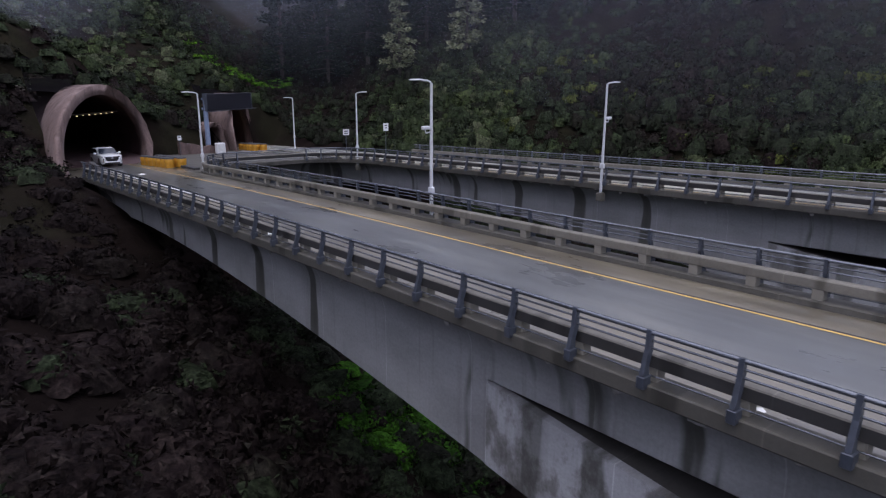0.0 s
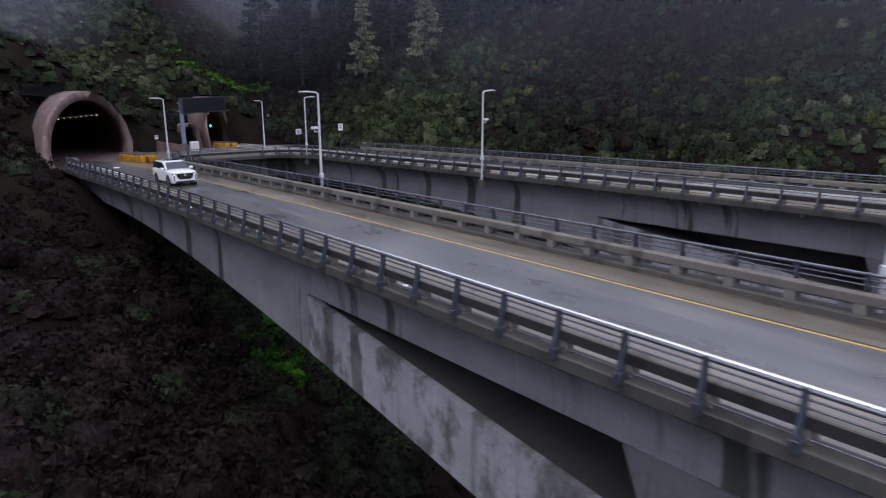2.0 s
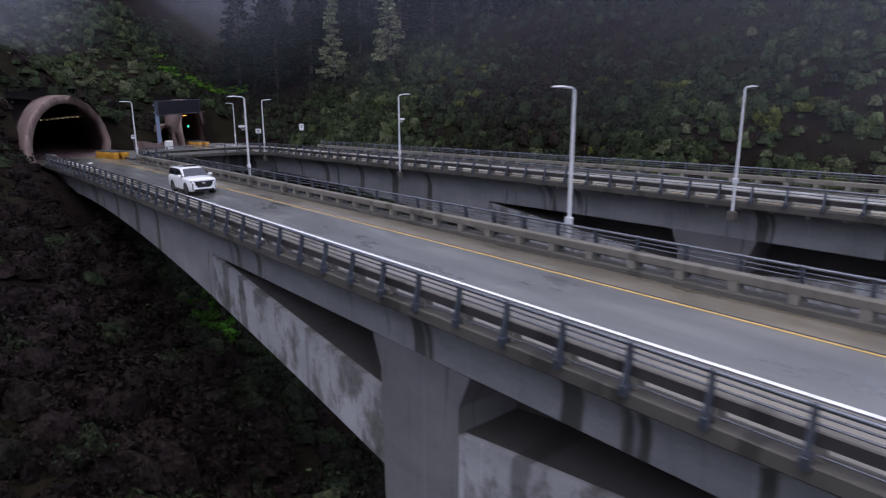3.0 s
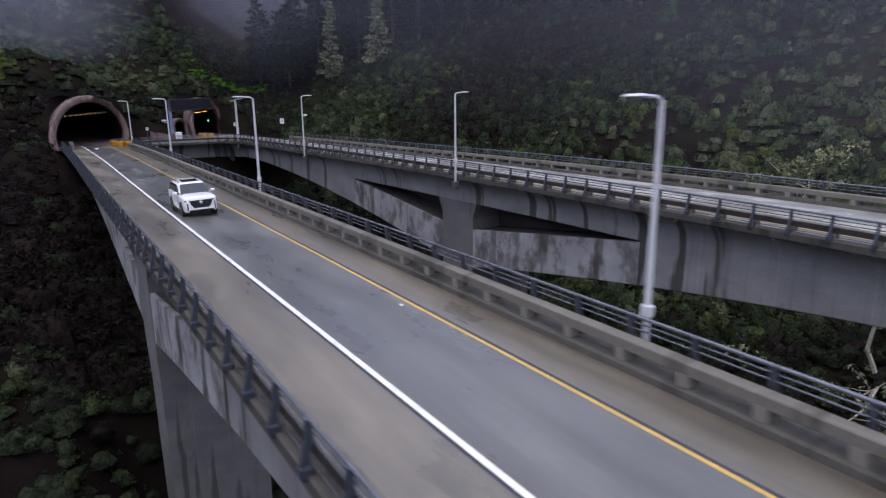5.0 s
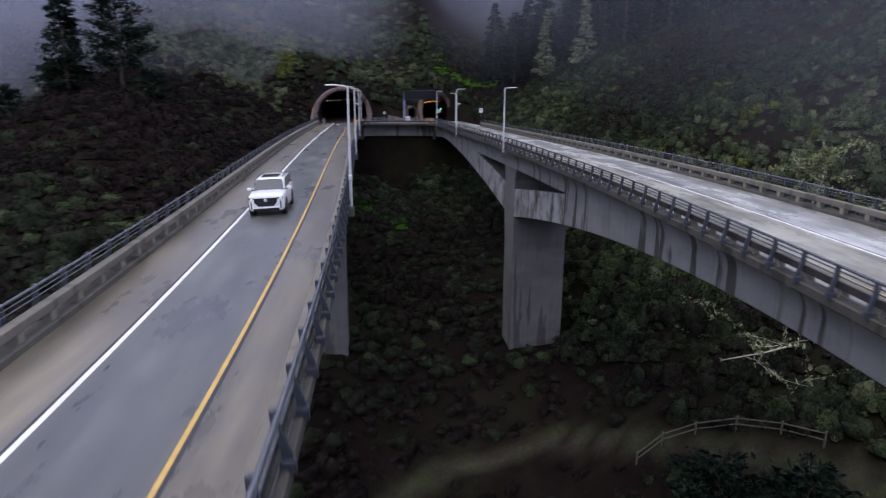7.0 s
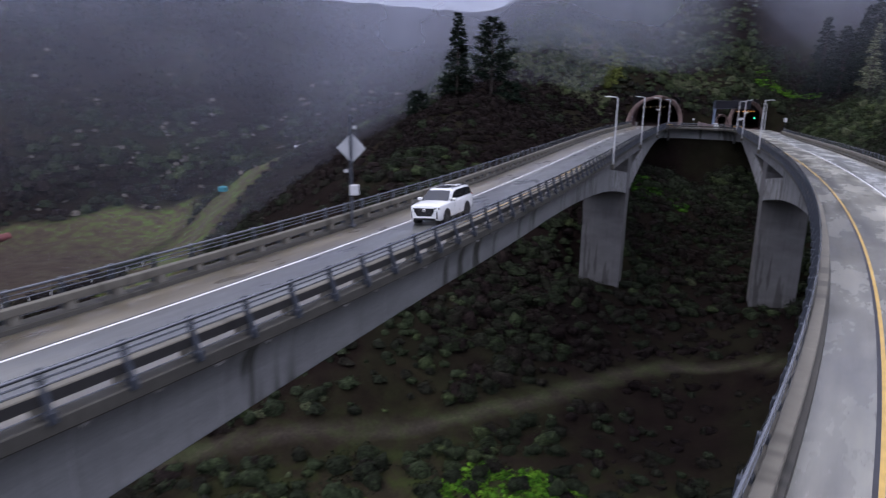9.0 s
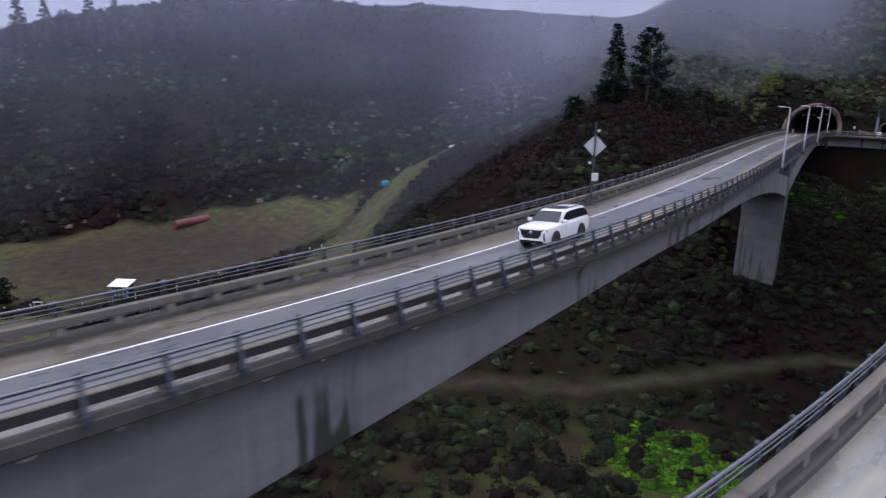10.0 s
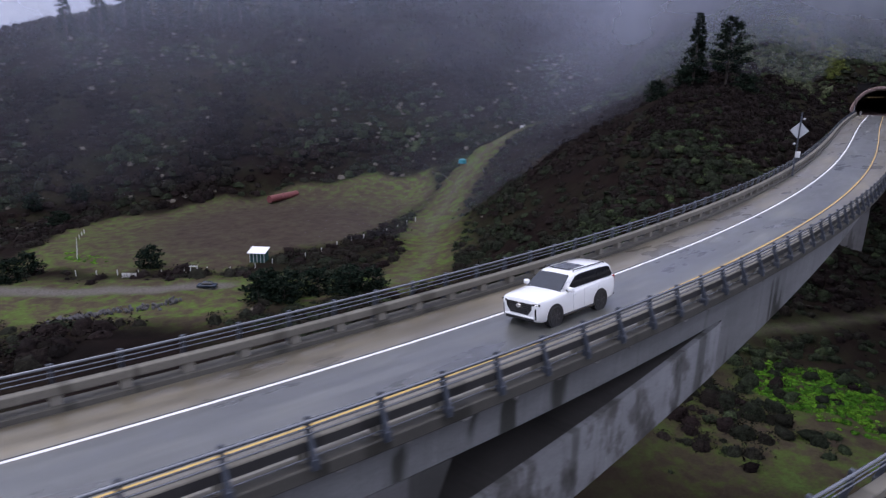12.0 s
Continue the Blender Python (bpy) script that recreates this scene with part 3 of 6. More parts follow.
def build_bridge(b):
    label = ("curved two-pier concrete box-girder bridge carrying the white car" if b == 1 else "parallel empty curved concrete box-girder bridge over the valley")
    root = thing("bridge", label, "bridge", group="twin bridges", kind="structure")
    e0, e1 = EDGES[b]
    w0, w1 = WEBS[b]
    y0, y1 = SPAN[b]
    ys = stations(b, y0, y1, 2.0)
    # road slab between the kerbs
    k0, k1 = e0 + 0.75, e1 - 0.75
    n_across = 12
    vs = [k0 + (k1 - k0) * i / n_across for i in range(n_across + 1)]
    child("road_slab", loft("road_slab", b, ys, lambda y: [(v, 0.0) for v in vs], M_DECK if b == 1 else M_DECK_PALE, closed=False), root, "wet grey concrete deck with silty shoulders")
    # kerb and edge beam on both sides, with the overhang beneath
    for side, e, w in ((-1, e0, w0), (1, e1, w1)):
        s = -side
        side_ys = [CURVE_Y] + [y for y in ys if y < CURVE_Y] if (b, side) in ((1, 1), (2, -1)) else ys
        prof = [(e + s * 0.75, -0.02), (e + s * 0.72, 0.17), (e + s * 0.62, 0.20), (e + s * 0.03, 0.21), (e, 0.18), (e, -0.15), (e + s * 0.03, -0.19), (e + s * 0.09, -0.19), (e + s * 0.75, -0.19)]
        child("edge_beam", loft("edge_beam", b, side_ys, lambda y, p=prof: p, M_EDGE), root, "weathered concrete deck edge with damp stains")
        # coved soffit that sweeps from the edge into the web
        v0 = e + s * 0.09
        cove = [(v0 + (w - v0) * math.sin(a), -0.18 - 1.5 * (1 - math.cos(a))) for a in [i * math.pi / 18 for i in range(10)]]
        child("cove_soffit", loft("cove_soffit", b, ys, lambda y, p=cove: p, M_GIRDER, closed=False, smooth=True), root, "curved concrete soffit with dark water streaks")
        # low open concrete barrier on stub posts
        child("barrier_beam", loft("barrier_beam", b, side_ys, lambda y, p=barrier_ring(e, s): p, M_BARRIER), root, "mossy concrete barrier beam")
        # thin strip darkens the outer face as the beam's shaded side
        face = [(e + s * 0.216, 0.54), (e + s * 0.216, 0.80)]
        child("barrier_face", loft("barrier_face", b, side_ys, lambda y, p=face: p, M_FACE_SHADE, closed=False), root, "outer face of the barrier, coloured dark as its shaded side")
        for z, r in RAILS:
            ring = [(e + s * 0.16 + r * math.cos(a), z + r * math.sin(a)) for a in [i * math.pi / 3 for i in range(6)]]
            child("rail_tube", loft("rail_tube", b, side_ys, lambda y, p=ring: p, M_TUBE, smooth=True), root, "wet galvanised steel rail tube")
    # box girder: full-depth webs, shallow over the slots at the piers
    cut = sorted(set(ys) | {p + d for p in PIERS[b] for d in (SLOT, SLOT + 0.02, -SLOT, -SLOT - 0.02)}, reverse=True)
    cut = [y for y in cut if y0 >= y >= y1]

    def girder(y):
        d = min(abs(y - p) for p in PIERS[b])
        bot = 2.35 if d <= SLOT else depth(b, y)
        return [(w0, -0.6), (w0, -0.9), (w0, -(0.9 + bot) / 2), (w0, -bot + 0.06), (w0 + 0.06, -bot), (w1 - 0.06, -bot), (w1, -bot + 0.06), (w1, -(0.9 + bot) / 2), (w1, -0.9), (w1, -0.6)]
    child("girder", loft("girder", b, cut, girder, M_GIRDER), root, "grey board-marked concrete box girder with dark water streaks")
    for p in PIERS[b]:
        sy = [p + SLOT * i / 12 for i in range(12, -13, -1)]
        sy = [y for y in sy if y >= y1]
        child("haunch_strut", loft("haunch_strut", b, sy, lambda y: [(w0 - 0.03, -strut_top(b, y)), (w0 - 0.03, -depth(b, y) + 0.05), (w0 + 0.05, -depth(b, y)), (w1 - 0.05, -depth(b, y)),
                                                           (w1 + 0.03, -depth(b, y) + 0.05), (w1 + 0.03, -strut_top(b, y))], M_STRUT), root, "sloping concrete haunch strut, stained")
        # strut top carries the slot's shade as colour
        child("strut_top", loft("strut_top", b, sy, lambda y: [(w0 + 0.25, -strut_top(b, y) + 0.006), (w1 - 0.25, -strut_top(b, y) + 0.006)], M_SLOT_SHADE, closed=False), root, "top of the haunch strut, coloured dark for the slot's shade")
        # added centre wall, keeps daylight from showing through the slots
        child("slot_blocker", loft("slot_blocker", b, sy, lambda y: [((w0 + w1) / 2 - 0.4, -2.3), ((w0 + w1) / 2 - 0.4, -strut_top(b, y)), ((w0 + w1) / 2 + 0.4, -strut_top(b, y)), ((w0 + w1) / 2 + 0.4, -2.3)], M_SLOT_SHADE), root, "added dark wall that blocks light through the slots")
        # pier shaft, wider at the head
        base = -48.0 - line_z(b, p)
        rows = [(-2.3, 2.9, 0.07), (-3.6, 2.35, 0.07), (-9.0, 2.3, 0.07), (-12.0, 2.15, 0.0), (base, 2.15, 0.0)]
        verts, faces, uvs = [], [], []
        for w, half, out in rows:
            for y, v in ((p + half, w0 - out), (p - half, w0 - out), (p - half, w1 + out), (p + half, w1 + out)):
                verts.append(on(b, y, v, w))
                uvs.append((y + v, w))
        for i in range(len(rows) - 1):
            for j in range(4):
                a, c = i * 4 + j, i * 4 + (j + 1) % 4
                faces.append((a, c, c + 4, a + 4))
        faces += [(3, 2, 1, 0), tuple(range(len(verts) - 4, len(verts)))]
        child("pier", mesh_from("pier", verts, faces, M_PIER, uvs=uvs), root, "tall rectangular concrete pier shaft")
    # painted lines, with dark contrast stripes
    lines = ((0.0, 0.085, M_WHITE), (-0.13, 0.05, M_BLACK), (3.55, 0.06, M_YELLOW), (3.67, 0.055, M_BLACK)) if b == 1 else ((0.0, 0.085, M_WHITE), (0.13, 0.05, M_BLACK), (-3.55, 0.06, M_YELLOW), (-3.67, 0.055, M_BLACK))
    for v, half, mat in lines:
        name = {M_WHITE: "edge_line", M_YELLOW: "edge_line", M_BLACK: "contrast_stripe"}[mat]
        child(name, loft(name, b, [104.0] + stations(b, 102, y0 + 1, 4.0) + ys, lambda y, v=v, h=half: [(v - h, 0.006), (v + h, 0.006)], mat, closed=False), root)
    return root


def post_meshes():
    bm = bmesh.new()
    box(bm, -0.15, 0.17, -0.17, 0.17, 0.15, 0.56, 0.02)
    stub = bpy.data.meshes.new("barrier_post")
    bm.to_mesh(stub)
    bm.free()
    stub.materials.append(M_BARRIER)
    bm = bmesh.new()
    # tapered plate post on the outer face, leaning outward at its foot, cap bracket at the top
    prof = [(-0.26, 0.16), (-0.05, 0.16), (-0.05, 0.62), (0.07, 0.95), (0.07, 1.38), (-0.05, 1.40), (-0.10, 0.95), (-0.26, 0.42)]
    f = [bm.verts.new((v, -0.055, w)) for v, w in prof]
    g = [bm.verts.new((v, 0.055, w)) for v, w in prof]
    bm.faces.new(f[::-1])
    bm.faces.new(g)
    for i in range(len(prof)):
        j = (i + 1) % len(prof)
        bm.faces.new((f[i], f[j], g[j], g[i]))
    box(bm, -0.29, -0.02, -0.10, 0.10, 0.12, 0.40, 0.015)
    bmesh.ops.recalc_face_normals(bm, faces=bm.faces)
    post = bpy.data.meshes.new("rail_post")
    bm.to_mesh(post)
    bm.free()
    post.materials.append(M_STEEL)
    return stub, post


STUB, POST = post_meshes()


def add_posts(b, root):
    e0, e1 = EDGES[b]
    for y in stations(b, SPAN[b][0] - 1.0, SPAN[b][1] + 2, 2.0):
        for side, e in ((-1, e0), (1, e1)):
            if y > CURVE_Y and (b, side) in ((1, 1), (2, -1)):
                continue
            turn = 0 if side < 0 else 180
            child("barrier_post", STUB, root, m=on_pose(b, y, e - side * 0.41, 0, turn))
            child("rail_post", POST, root, m=on_pose(b, y, e - side * 0.16, 0, turn))


def add_scuppers(b, root, sides):
    """Lime-crusted drain outlets on the deck edge."""
    kinds = []
    for k in range(3):
        bm = bmesh.new()
        bmesh.ops.create_icosphere(bm, subdivisions=1, radius=0.15, matrix=Matrix.Diagonal((0.3, 1.6 - 0.25 * k, 0.55 + 0.15 * k, 1)))
        rng = np.random.RandomState(k)
        for v in bm.verts:
            v.co += Vector(rng.normal(0, 0.014, 3))
        me = bpy.data.meshes.new("scupper_crust")
        bm.to_mesh(me)
        bm.free()
        me.materials.append(M_CRUST)
        kinds.append(me)
    for side in sides:
        e = EDGES[b][0] if side < 0 else EDGES[b][1]
        for i, y in enumerate(stations(b, SPAN[b][0] - 2.2, SPAN[b][1] + 2, 2.0)):
            child("scupper_crust", kinds[(i * 7) % 3], root, m=on_pose(b, y, e - side * 0.15, -0.27 + 0.03 * ((i * 5) % 3)))


M_CRUST = plain("lime_crust", (0.21, 0.20, 0.19), 0.85, vary=0.3, scale=6)
bridge_1, bridge_2 = build_bridge(1), build_bridge(2)


# ---- bench between the tunnel mouths ----
def build_bench():
    root = thing("plaza", "concrete road apron joining the two tunnel mouths above a retaining wall", "road", kind="structure")
    for b, y1 in ((1, 130.0), (2, 130.0)):
        ys = [62 + (y1 - 62) * i / 24 for i in range(24, -1, -1)]
        vs = (-3.9, -2, 0, 1.8, 3.6, 5.2, 6.7) if b == 1 else (-6.6, -5, -3.6, -1.8, 0, 2, 4.9)
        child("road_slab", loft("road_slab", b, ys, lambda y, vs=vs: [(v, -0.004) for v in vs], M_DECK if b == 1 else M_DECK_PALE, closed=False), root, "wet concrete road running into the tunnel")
    # apron between the roads, butted against them, with its retaining wall
    n = 10
    verts, uvs, faces = [], [], []
    for i in range(9):
        y = 62.0 + 5.0 * i
        a, c = on(1, y, 6.7, -0.02), on(2, y, -6.6, -0.02)
        for j in range(n + 1):
            p = a.lerp(c, j / n)
            verts.append(p)
            uvs.append((y, 6.7 + j))
    for i in range(8):
        for j in range(n):
            a = i * (n + 1) + j
            faces.append((a, a + 1, a + n + 2, a + n + 1))
    child("apron", mesh_from("apron", verts, faces, M_EDGE, uvs=uvs), root, "stained concrete apron")
    p, q = on(1, 62, 5.8, 0), on(2, 62, -5.8, 0)
    # the edge sweeps in a curve from one bridge's rail to the other's
    a, d = on(1, CURVE_Y, 6.0, 0), on(2, CURVE_Y, -5.95, 0)
    arc = [i * math.pi / 20 for i in range(11)]
    plan = [(a.x + 4.6 * (1 - math.cos(t)), CURVE_Y + 6.0 * math.sin(t)) for t in arc]
    plan += [(d.x - 4.6 * (1 - math.cos(t)), CURVE_Y + 6.0 * math.sin(t)) for t in arc[::-1]]
    rim = []
    for i, (x, y) in enumerate(plan):
        (ax, ay), (cx, cy) = plan[max(0, i - 1)], plan[min(len(plan) - 1, i + 1)]
        k = math.hypot(cx - ax, cy - ay)
        n = ((cy - ay) / k, -(cx - ax) / k)
        u, w = on(1, y, 6.0, 0), on(2, y, -5.95, 0)
        rim.append((x, y, u.lerp(w, min(1, max(0, (x - u.x) / (w.x - u.x)))).z, n))

    def sweep(name, ring, mat, label="", closed=True):
        """A band along the curve; ring of (metres out over the valley, up)."""
        verts, uvs, faces, run = [], [], [], 0.0
        for i, (x, y, z, n) in enumerate(rim):
            run += math.hypot(x - rim[i - 1][0], y - rim[i - 1][1]) if i else 0.0
            for o, h in ring:
                verts.append((x + n[0] * o, y + n[1] * o, z + h))
                uvs.append((run, h - 0.37 * o))
        k = len(ring)
        for i in range(len(rim) - 1):
            for j in range(k if closed else k - 1):
                g, h = i * k + j, i * k + (j + 1) % k
                faces.append((g, g + k, h + k, h))
        child(name, mesh_from(name, verts, faces, mat, not closed, uvs), root, label)
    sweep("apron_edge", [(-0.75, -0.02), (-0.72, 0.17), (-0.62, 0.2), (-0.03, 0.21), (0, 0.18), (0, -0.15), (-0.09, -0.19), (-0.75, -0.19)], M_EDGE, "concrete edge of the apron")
    sweep("apron_cove", [(-0.09 - 2.2 * math.sin(t), -0.18 - 2.4 * (1 - math.cos(t))) for t in arc], M_GIRDER, "curved concrete soffit under the apron", closed=False)
    sweep("barrier_beam", barrier_ring(0, -1), M_BARRIER)
    sweep("barrier_face", [(-0.216, 0.54), (-0.216, 0.80)], M_FACE_SHADE, closed=False)
    for z, r in RAILS:
        sweep("rail_tube", [(-0.16 + r * math.cos(t), z + r * math.sin(t)) for t in [i * math.pi / 3 for i in range(6)]], M_TUBE)
    for i, (x, y, z, n) in enumerate(rim):
        if i % 2 == 0 or i == 10:
            turn = math.degrees(math.atan2(-n[1], -n[0]))
            child("barrier_post", STUB, root, m=pose(x - 0.41 * n[0], y - 0.41 * n[1], z, 0, 0, turn))
            child("rail_post", POST, root, m=pose(x - 0.16 * n[0], y - 0.16 * n[1], z, 0, 0, turn))
    for b, v, half in ((1, 5.25, rim[:11]), (2, -5.2, rim[11:])):
        verts, uvs = [], []
        for x, y, z, n in half:
            verts += [on(b, y, v, -0.006), Vector((x - 0.7 * n[0], y - 0.7 * n[1], z - 0.006))]
            uvs += [(y, 0), (y, x - verts[-2].x)]
        child("apron_corner", mesh_from("apron_corner", verts, [(2 * i, 2 * i + 1, 2 * i + 3, 2 * i + 2) for i in range(len(half) - 1)], M_EDGE, uvs=uvs), root)
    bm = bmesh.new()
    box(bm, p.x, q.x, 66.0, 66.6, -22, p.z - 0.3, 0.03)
    child("retaining_wall", bm_mesh(bm, "retaining_wall", M_WALL), root, "streaked concrete retaining wall, coloured dark for the shadow under the apron")
    # abutment wing walls that flank the first bridge's landing
    for b, v in ((1, 6.3), (2, -6.2), (2, 4.8)):
        verts, uvs = [], []
        for y, low in ((61.5, -3.2), (66.0, -2.2)):
            for dv in (-0.25, 0.25):
                for w in (0.2, low):
                    verts.append(on(b, y, v + dv, w))
                    uvs.append((y, w))
        faces = [(0, 1, 3, 2), (4, 6, 7, 5), (0, 4, 5, 1), (2, 3, 7, 6), (0, 2, 6, 4), (1, 5, 7, 3)]
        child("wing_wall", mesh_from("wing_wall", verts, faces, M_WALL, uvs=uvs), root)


def wing_wall_west():
    root = thing("wing_wall", "stained concrete wing wall sloping down beside the bridge landing", "wall", kind="structure")
    rows = [(14.2, 64.5, -6.9), (14.3, 62.5, -7.2), (14.4, 57.0, -9.9), (14.5, 51.0, -12.9), (14.6, 46.0, -15.4)]
    verts, uvs, faces = [], [], []
    for x, y, z in rows:
        for dx, dz in ((-0.22, 0.0), (0.22, 0.0), (0.22, -14.0), (-0.22, -14.0)):
            verts.append((x + dx, y, z + dz))
            uvs.append((y, z + dz))
    for i in range(len(rows) - 1):
        for j in range(4):
            a, c = i * 4 + j, i * 4 + (j + 1) % 4
            faces.append((a, c, c + 4, a + 4))
    faces += [(3, 2, 1, 0), (16, 17, 18, 19)]
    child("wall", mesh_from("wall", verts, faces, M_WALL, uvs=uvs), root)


def bm_mesh(bm, name, mat, smooth=False):
    bmesh.ops.recalc_face_normals(bm, faces=bm.faces)
    me = bpy.data.meshes.new(name)
    bm.to_mesh(me)
    bm.free()
    me.materials.append(mat)
    uv = me.uv_layers.new(name="uv")
    for poly_ in me.polygons:
        for li in poly_.loop_indices:
            c = me.vertices[me.loops[li].vertex_index].co
            uv.data[li].uv = (c.x + c.y, c.z)
    if smooth:
        me.polygons.foreach_set("use_smooth", [True] * len(me.polygons))
    return me


build_bench()
wing_wall_west()


# ---- tunnels ----
def arch(r, h, n=28, foot=-0.4):
    """A horseshoe outline (x, z): half width r, centre h up, feet tucked in slightly."""
    pts = [(-r * 0.93, foot), (-r * 0.965, h * 0.4)]
    pts += [(-r * math.cos(math.pi * i / n), h + r * math.sin(math.pi * i / n)) for i in range(n + 1)]
    return pts + [(r * 0.965, h * 0.4), (r * 0.93, foot)]


def build_tunnel(name, cx, cy, cz, r, h, thick, deep, label, lean=0.30, ahead=3.0, skew=0.0, lit=None):
    root = thing(name, label, "tunnel", pose(cx, cy, cz), kind="structure")
    rng = np.random.RandomState(int(cx))
    inner, outer = arch(r, h), arch(r + thick, h)
    k = len(inner)
    rings = []
    for pts, y, grow, toe in ((inner, 3.0, 1.0, 1), (inner, 0.25, 1.0, 1), (outer, 0.0, 0.96, 1), (outer, 0.0, 1.0, 1), (outer, 1.2, 1.005, 1), (outer, ahead - 0.5, 0.99, 1), (outer, ahead + 1.5, 0.93, 1)):
        ring = []
        for x, z in pts:
            lean_y = lean * max(0.0, z) if toe else 0
            flare = 0.06 * max(0.0, 2.4 - z) * (1 if pts is outer else 0)
            j = rng.normal(0, 0.05) if pts is outer else 0
            ring.append((x * grow + math.copysign(flare, x) + j, y + lean_y + skew * x - flare * 1.2, z + j))
        rings.append(ring)
    verts = [p for r_ in rings for p in r_]
    faces = [(i * k + j, i * k + j + 1, (i + 1) * k + j + 1, (i + 1) * k + j) for i in range(len(rings) - 1) for j in range(k - 1)]
    child("portal_ring", mesh_from("portal_ring", verts, faces, M_SHOT, True), root, "rough brown shotcrete portal ring")
    tube = []
    for y in (2.9, ahead + 7, ahead + 18, ahead + 32, deep):
        tube.append([(x * 0.995, y + skew * x + (lean * max(0.0, z) if y < ahead + 3 else 0), z * 0.995) for x, z in inner])
    verts = [p for r_ in tube for p in r_]
    faces = [(i * k + j, i * k + j + 1, (i + 1) * k + j + 1, (i + 1) * k + j) for i in range(len(tube) - 1) for j in range(k - 1)]
    faces.append(tuple(range((len(tube) - 1) * k, len(tube) * k)))
    child("lining", mesh_from("lining", verts, faces, M_LINING, True), root, "brown tunnel lining, colour lowered for the dark inside")
    bm = bmesh.new()
    box(bm, -r * 1.04, r * 1.04, -1.8, deep + 0.5, -0.30, -0.035)
    for v in bm.verts:
        v.co.y += skew * v.co.x
    part("floor", bm, M_LINING, root, "tunnel floor in the lowered lining colour")
    for i in range(9 if r > 3 else 0):
        bm = bmesh.new()
        box(bm, -0.055, 0.055, -0.15, 0.15, -0.035, 0.035, 0.01)
        part("tunnel_lamp", bm, lit or M_LAMP, root, "glowing warm tunnel lamp", pose(r * (-0.62 + 0.15 * i), 7.5 + skew * r * (-0.62 + 0.15 * i), (h + r) * 0.69))
    if r > 3:
        bm = bmesh.new()
        rod(bm, (-r * 0.75, 7.7 - skew * r * 0.75, (h + r) * 0.69 + 0.15), (r * 0.75, 7.7 + skew * r * 0.75, (h + r) * 0.69 + 0.15), 0.06, n=6)
        part("lamp_beam", bm, M_DARK, root)
    return root


M_AMBER = glow("amber_tunnel_lamp", (1.0, 0.38, 0.08), 6.0)
tunnel_1 = build_tunnel("tunnel_portal", 18.2, 72.8, line_z(1, 70) - 0.15, 5.75, 1.35, 0.95, 70.0, "brown shotcrete horseshoe tunnel mouth with lit lamps inside", lean=0.32, ahead=8.0, skew=1.35)
tunnel_2 = build_tunnel("tunnel_portal", 42.3, 94.9, line_z(2, 95) - 0.05, 4.3, 2.8, 0.9, 60.0, "second brown shotcrete tunnel mouth behind the message sign", ahead=7.0, skew=1.6, lit=M_AMBER)
adit = build_tunnel("service_adit", 35.4, 88.4, line_z(2, 89) - 0.05, 1.05, 2.5, 0.5, 20.0, "small brown shotcrete service opening beside the tunnel", ahead=2.0, skew=0.5)


def signal_head(root, x, y, z):
    bm = bmesh.new()
    box(bm, -0.3, 0.3, -0.12, 0.12, -0.3, 0.3, 0.03)
    part("signal_housing", bm, M_DARK, root, m=pose(x, y, z))
    bm = bmesh.new()
    bmesh.ops.create_uvsphere(bm, u_segments=10, v_segments=6, radius=0.17, matrix=Matrix.Diagonal((1, 0.4, 1, 1)))
    part("green_lens", bm, M_GREEN, root, "lit green lane signal", pose(x, y - 0.13, z), True)


signal = thing("lane_signal", "green lane signal lit inside the tunnel mouth", "signal", pose(0, 0, 0))
signal_head(signal, 45.0, 106.5, line_z(2, 99) + 2.9)
bm = bmesh.new()
rod(bm, (45.0, 106.5, line_z(2, 99) + 3.1), (45.0, 106.5, line_z(2, 99) + 5.9), 0.05)
part("hanger", bm, M_DARK, signal)

